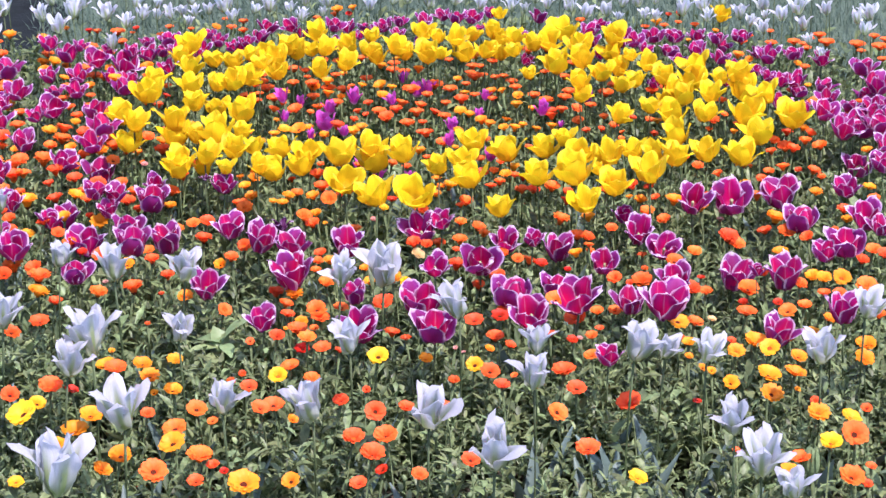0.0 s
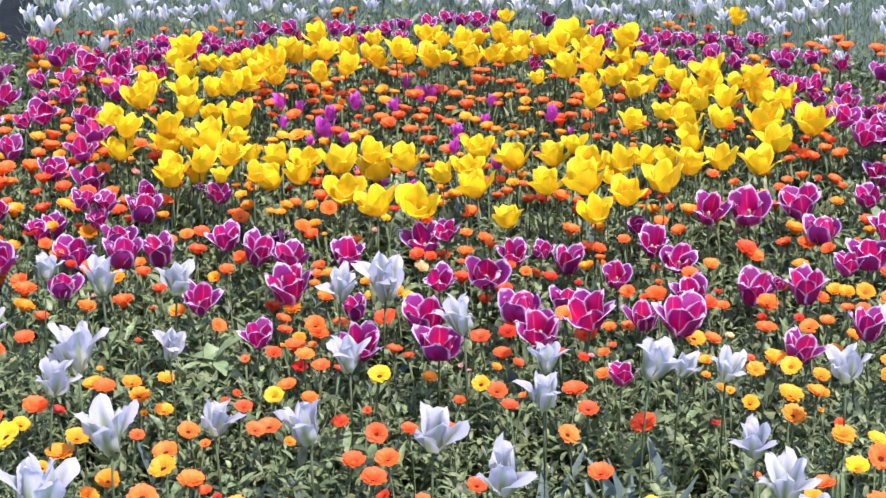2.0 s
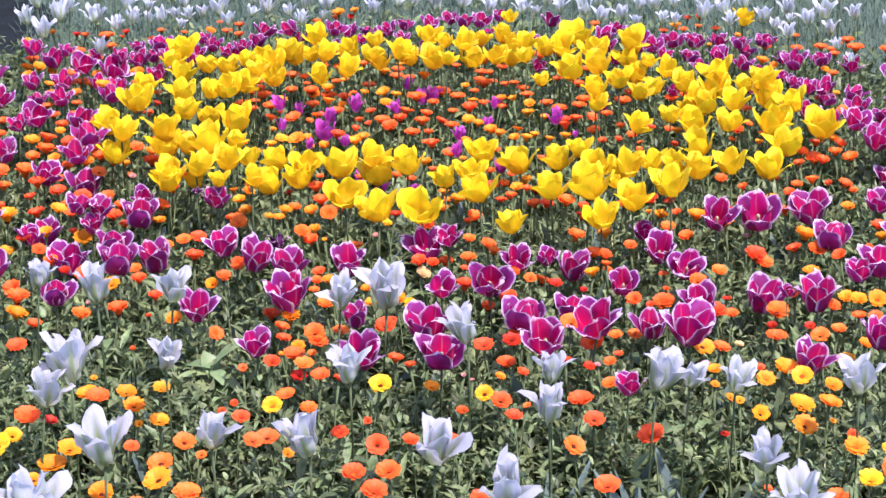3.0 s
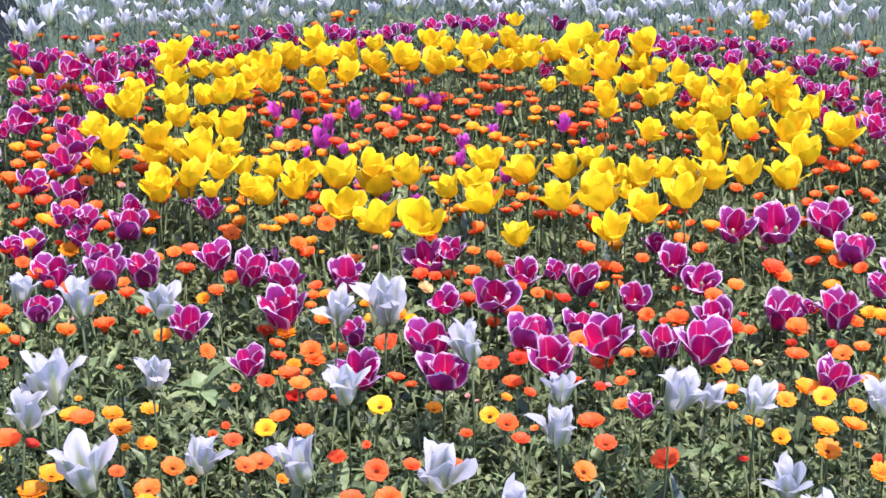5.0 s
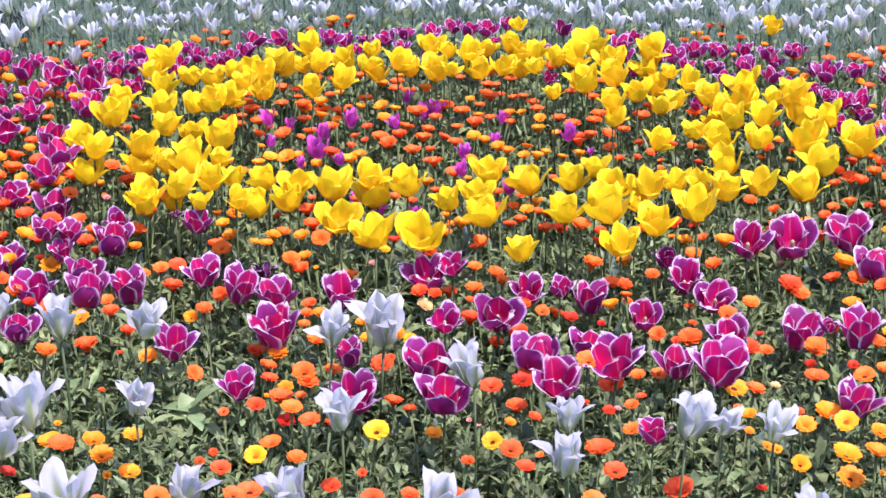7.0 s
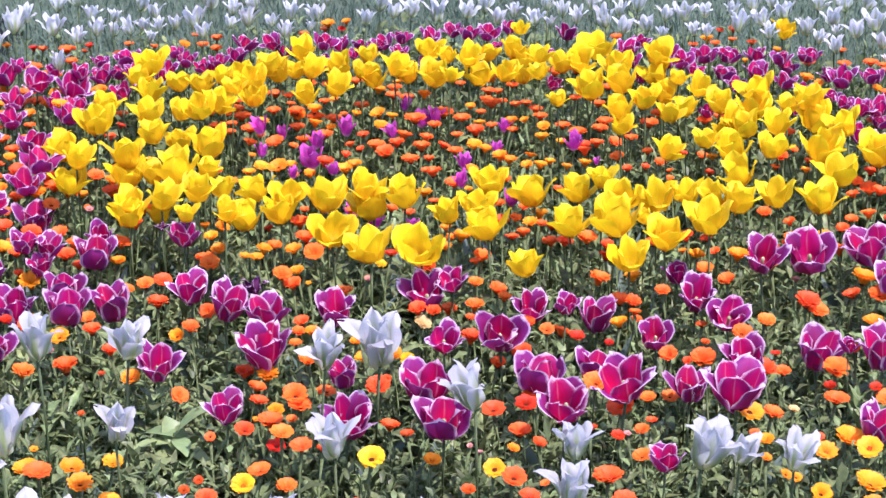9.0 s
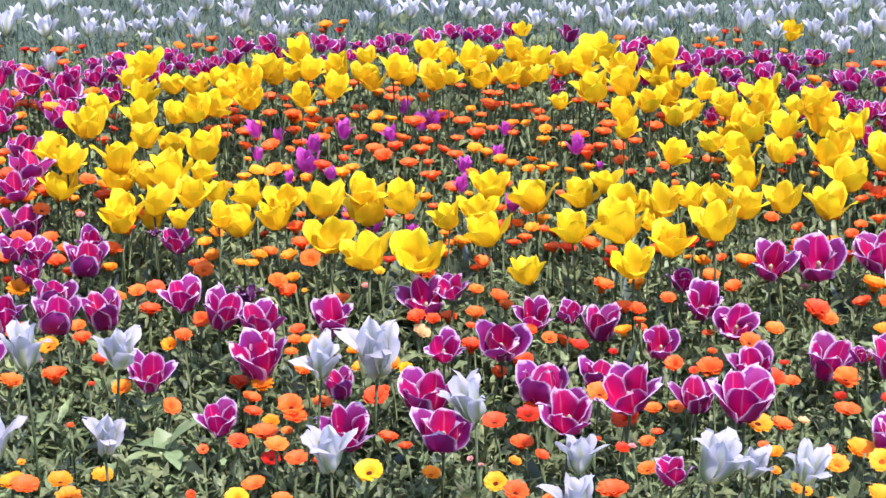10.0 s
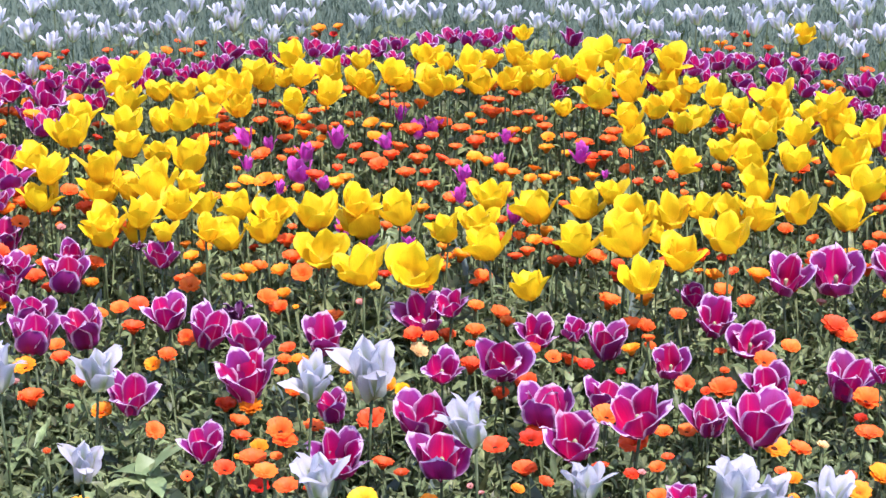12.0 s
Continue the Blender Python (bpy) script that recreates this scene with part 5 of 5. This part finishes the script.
far_orange = []
far_orange.extend([
    (-0.880, 5.023, 0.034), (-0.937, 5.030, 0.040), (0.903, 5.032, 0.028), (-0.055, 5.035, 0.034), (0.895, 5.076, 0.037), (-0.938, 5.078, 0.039),
    (0.023, 5.080, 0.030), (-0.704, 5.098, 0.034), (-0.885, 5.105, 0.032), (-0.952, 5.116, 0.031), (-0.785, 5.141, 0.030), (-0.717, 5.142, 0.033),
    (0.339, 5.155, 0.026), (-0.742, 5.156, 0.025), (-0.211, 5.162, 0.034), (0.027, 5.167, 0.023), (0.926, 5.175, 0.024), (0.244, 5.176, 0.034),
    (0.623, 5.180, 0.030), (-0.382, 5.185, 0.023), (-0.944, 5.196, 0.038), (-0.346, 5.196, 0.037), (0.128, 5.196, 0.023), (0.285, 5.199, 0.032),
    (-0.806, 5.200, 0.028), (-0.261, 5.204, 0.030), (0.326, 5.212, 0.034), (-0.405, 5.212, 0.034), (0.219, 5.215, 0.030), (-0.837, 5.217, 0.028),
    (-0.747, 5.218, 0.023), (0.090, 5.220, 0.023)])
far_orange.extend([
    (-0.014, 5.221, 0.028), (0.376, 5.224, 0.036), (0.790, 5.224, 0.041), (-0.381, 5.227, 0.023), (0.297, 5.235, 0.034), (-0.660, 5.241, 0.028),
    (0.478, 5.242, 0.030), (-0.974, 5.246, 0.030), (-0.049, 5.247, 0.042), (-0.952, 5.250, 0.042), (-0.197, 5.253, 0.032), (-0.230, 5.256, 0.036),
    (0.037, 5.257, 0.034), (-0.365, 5.259, 0.037), (-0.774, 5.264, 0.026), (0.507, 5.266, 0.024), (0.180, 5.267, 0.028), (-0.804, 5.271, 0.031),
    (-0.650, 5.275, 0.031), (0.002, 5.278, 0.042), (0.400, 5.280, 0.037), (-0.587, 5.285, 0.024), (-0.393, 5.286, 0.024), (-0.180, 5.287, 0.017),
    (-0.942, 5.289, 0.036), (-0.424, 5.289, 0.033), (-0.267, 5.294, 0.033), (0.072, 5.294, 0.021), (-0.309, 5.298, 0.028), (-0.377, 5.306, 0.031),
    (0.172, 5.308, 0.028), (-0.149, 5.330, 0.031)])
far_orange.extend([
    (0.092, 5.334, 0.038), (-0.777, 5.335, 0.034), (0.290, 5.337, 0.028), (0.137, 5.337, 0.024), (-0.631, 5.344, 0.030), (0.321, 5.346, 0.029),
    (-0.280, 5.346, 0.017), (0.156, 5.346, 0.021), (-0.753, 5.347, 0.034), (-0.380, 5.353, 0.024), (-0.218, 5.354, 0.024), (0.112, 5.354, 0.021),
    (-0.252, 5.365, 0.033), (0.082, 5.370, 0.024), (-0.065, 5.372, 0.030), (0.248, 5.374, 0.024), (-1.000, 5.376, 0.025), (0.270, 5.380, 0.028),
    (-0.091, 5.386, 0.030), (-0.285, 5.386, 0.024), (-0.773, 5.392, 0.041), (-0.311, 5.394, 0.034), (0.833, 5.406, 0.024), (0.087, 5.411, 0.028),
    (-0.397, 5.411, 0.028), (0.106, 5.415, 0.024), (-0.089, 5.429, 0.030), (-0.562, 5.432, 0.031), (0.559, 5.434, 0.025), (0.314, 5.436, 0.028),
    (-1.002, 5.437, 0.030), (-0.213, 5.444, 0.032)])
far_orange.extend([
    (-0.254, 5.445, 0.038), (0.133, 5.448, 0.025), (1.050, 5.449, 0.022), (1.014, 5.458, 0.025), (0.035, 5.460, 0.021), (-0.413, 5.461, 0.025),
    (-0.163, 5.469, 0.028), (0.081, 5.469, 0.021), (-0.764, 5.471, 0.038), (-0.687, 5.486, 0.031), (-0.738, 5.498, 0.032), (-0.982, 5.498, 0.037),
    (-0.876, 5.500, 0.032), (-0.608, 5.502, 0.028), (-0.762, 5.513, 0.029), (0.215, 5.519, 0.039), (0.975, 5.522, 0.022), (0.258, 5.532, 0.036),
    (1.042, 5.535, 0.038), (-0.785, 5.538, 0.042), (0.853, 5.539, 0.025), (1.020, 5.543, 0.042), (-0.065, 5.546, 0.025), (0.970, 5.556, 0.040),
    (0.902, 5.571, 0.040), (0.851, 5.572, 0.024), (0.775, 5.573, 0.029), (0.707, 5.581, 0.029), (-1.003, 5.582, 0.030), (0.829, 5.585, 0.032),
    (-0.718, 5.595, 0.029), (1.041, 5.600, 0.026)])
far_orange.extend([
    (-0.501, 5.605, 0.036), (0.868, 5.613, 0.025), (1.019, 5.624, 0.026), (0.893, 5.630, 0.032), (0.732, 5.634, 0.018), (-0.629, 5.640, 0.025),
    (-0.733, 5.660, 0.036), (-0.699, 5.666, 0.014), (0.783, 5.669, 0.021), (-0.782, 5.673, 0.022), (-0.442, 5.677, 0.025), (-0.566, 5.693, 0.018),
    (-0.471, 5.698, 0.025), (0.495, 5.702, 0.022), (-0.617, 5.707, 0.022), (0.540, 5.712, 0.022), (0.612, 5.716, 0.022), (0.575, 5.738, 0.018),
    (-0.446, 5.744, 0.025), (0.347, 5.753, 0.026), (-0.490, 5.766, 0.018), (-0.275, 5.768, 0.023), (-0.234, 5.800, 0.023), (0.219, 5.861, 0.018)])
far_marigolds("orange", far_orange)


# ---- single plants and buds in the front of the bed ----
def broad_leaved_plant(x, y, z, spread):
    """A rosette of pale, broad, oval leaves that stands out of the marigold foliage."""
    root = new("broad_leaved_plant")
    root.location = (x, y, 0)
    tagged(root, "low rosette of broad pale green leaves among marigolds", "plant")
    rng = random.Random(5)
    v, f = tube([(0, 0, 0), (0.004, 0, z * 0.5), (0, 0, z)], [0.006, 0.005, 0.004], 6)
    part("stem", mesh_of("stem", v, f, TWIG), root)
    for k in range(16):
        turn = k * 2.4 + rng.uniform(-0.3, 0.3)
        rows = leaf_rows((0, 0, z - 0.004 * k + 0.02), turn, rng.uniform(0.1, 1.2), spread * rng.uniform(0.5, 1.0), spread * rng.uniform(0.26, 0.4), rng.uniform(0.3, 0.9), 0.12, 6)
        part("leaf", mesh_of("leaf", [p for row in rows for p in row], sheet(len(rows), 3), BROAD), root)


def tulip_bud(x, y, height, size):
    """A closed, green-veined white bud."""
    root = new("tulip_bud")
    root.location = (x, y, 0)
    tagged(root, "closed greenish-white tulip bud on a short stem", "tulip bud")
    part("stem", STEMS[0], root, Matrix.Diagonal((1, 1, height - size, 1)))
    for k in range(6):
        v, uv, f = petal_sheet(random.Random(k), 1.0, 0.36, 62, 4, -26, (3.0, 0.7), k % 2 == 1, 0.01)
        mesh = mesh_of("petal", [(a * size * 1.4, b * size * 1.4, c * size * 1.4) for a, b, c in v], f, BUD, uv)
        part("petal", mesh, root, Matrix.Translation((0, 0, height - size)) @ Matrix.Rotation(radians(60 * k), 4, "Z"))


def marigold_buds(count):
    """Round green buds on short stalks, all over the bed, in one mesh."""
    rng = random.Random(77)
    verts, faces = [], []
    for x, y in bed_places(count)(rng):
        z, size = canopy(x, y) + rng.uniform(-0.01, 0.035), rng.uniform(0.004, 0.0068)
        points = [(x, y, z - 0.05), (x, y, z - size), (x, y, z - 0.5 * size), (x, y, z), (x, y, z + 0.7 * size), (x, y, z + size)]
        v, f = tube(points, [0.0012, 0.0014, size * 0.8, size, size * 0.7, size * 0.2], 7)
        start = len(verts)
        verts.extend(v)
        faces.extend(tuple(start + i for i in k) for k in f)
    ob = new("marigold_buds", mesh_of("marigold_buds", verts, faces, BUD))
    tagged(ob, "round green marigold buds among the leaves", "buds", kind="stuff")


broad_leaved_plant(-0.378, 4.013, 0.21, 0.082)
tulip_bud(0.612, 3.464, 0.275, 0.042)
marigold_buds(420)


def leaf_clump(x, y, rng):
    """Upright blue-grey leaves of a tulip that carries no bloom."""
    root = new("tulip_leaf_clump")
    root.location = (x, y, 0)
    tagged(root, "upright blue-grey tulip leaves without a bloom", "tulip leaves", "leaf clumps at the front of the bed")
    for k in range(3):
        rows = leaf_rows((0.004, 0, 0.01), 0, rng.uniform(1.2, 1.45), rng.uniform(0.17, 0.235), rng.uniform(0.024, 0.036), rng.uniform(0.05, 0.6), 0.3, 8)
        mesh = mesh_of("leaf", [p for row in rows for p in row], sheet(len(rows), 3), GLAUCOUS)
        part("leaf", mesh, root, pose(0, 0, 0, 0, 0, k * 120 + rng.uniform(-40, 40)))


for spot, (cx, cy) in enumerate([(-0.742, 4.015), (-0.76, 4.006), (-0.115, 3.721), (-0.16, 3.541), (0.303, 3.562), (0.335, 3.572), (0.405, 3.601), (0.028, 3.525), (-0.426, 3.907), (0.266, 3.564)]):
    leaf_clump(cx, cy, random.Random(200 + spot))
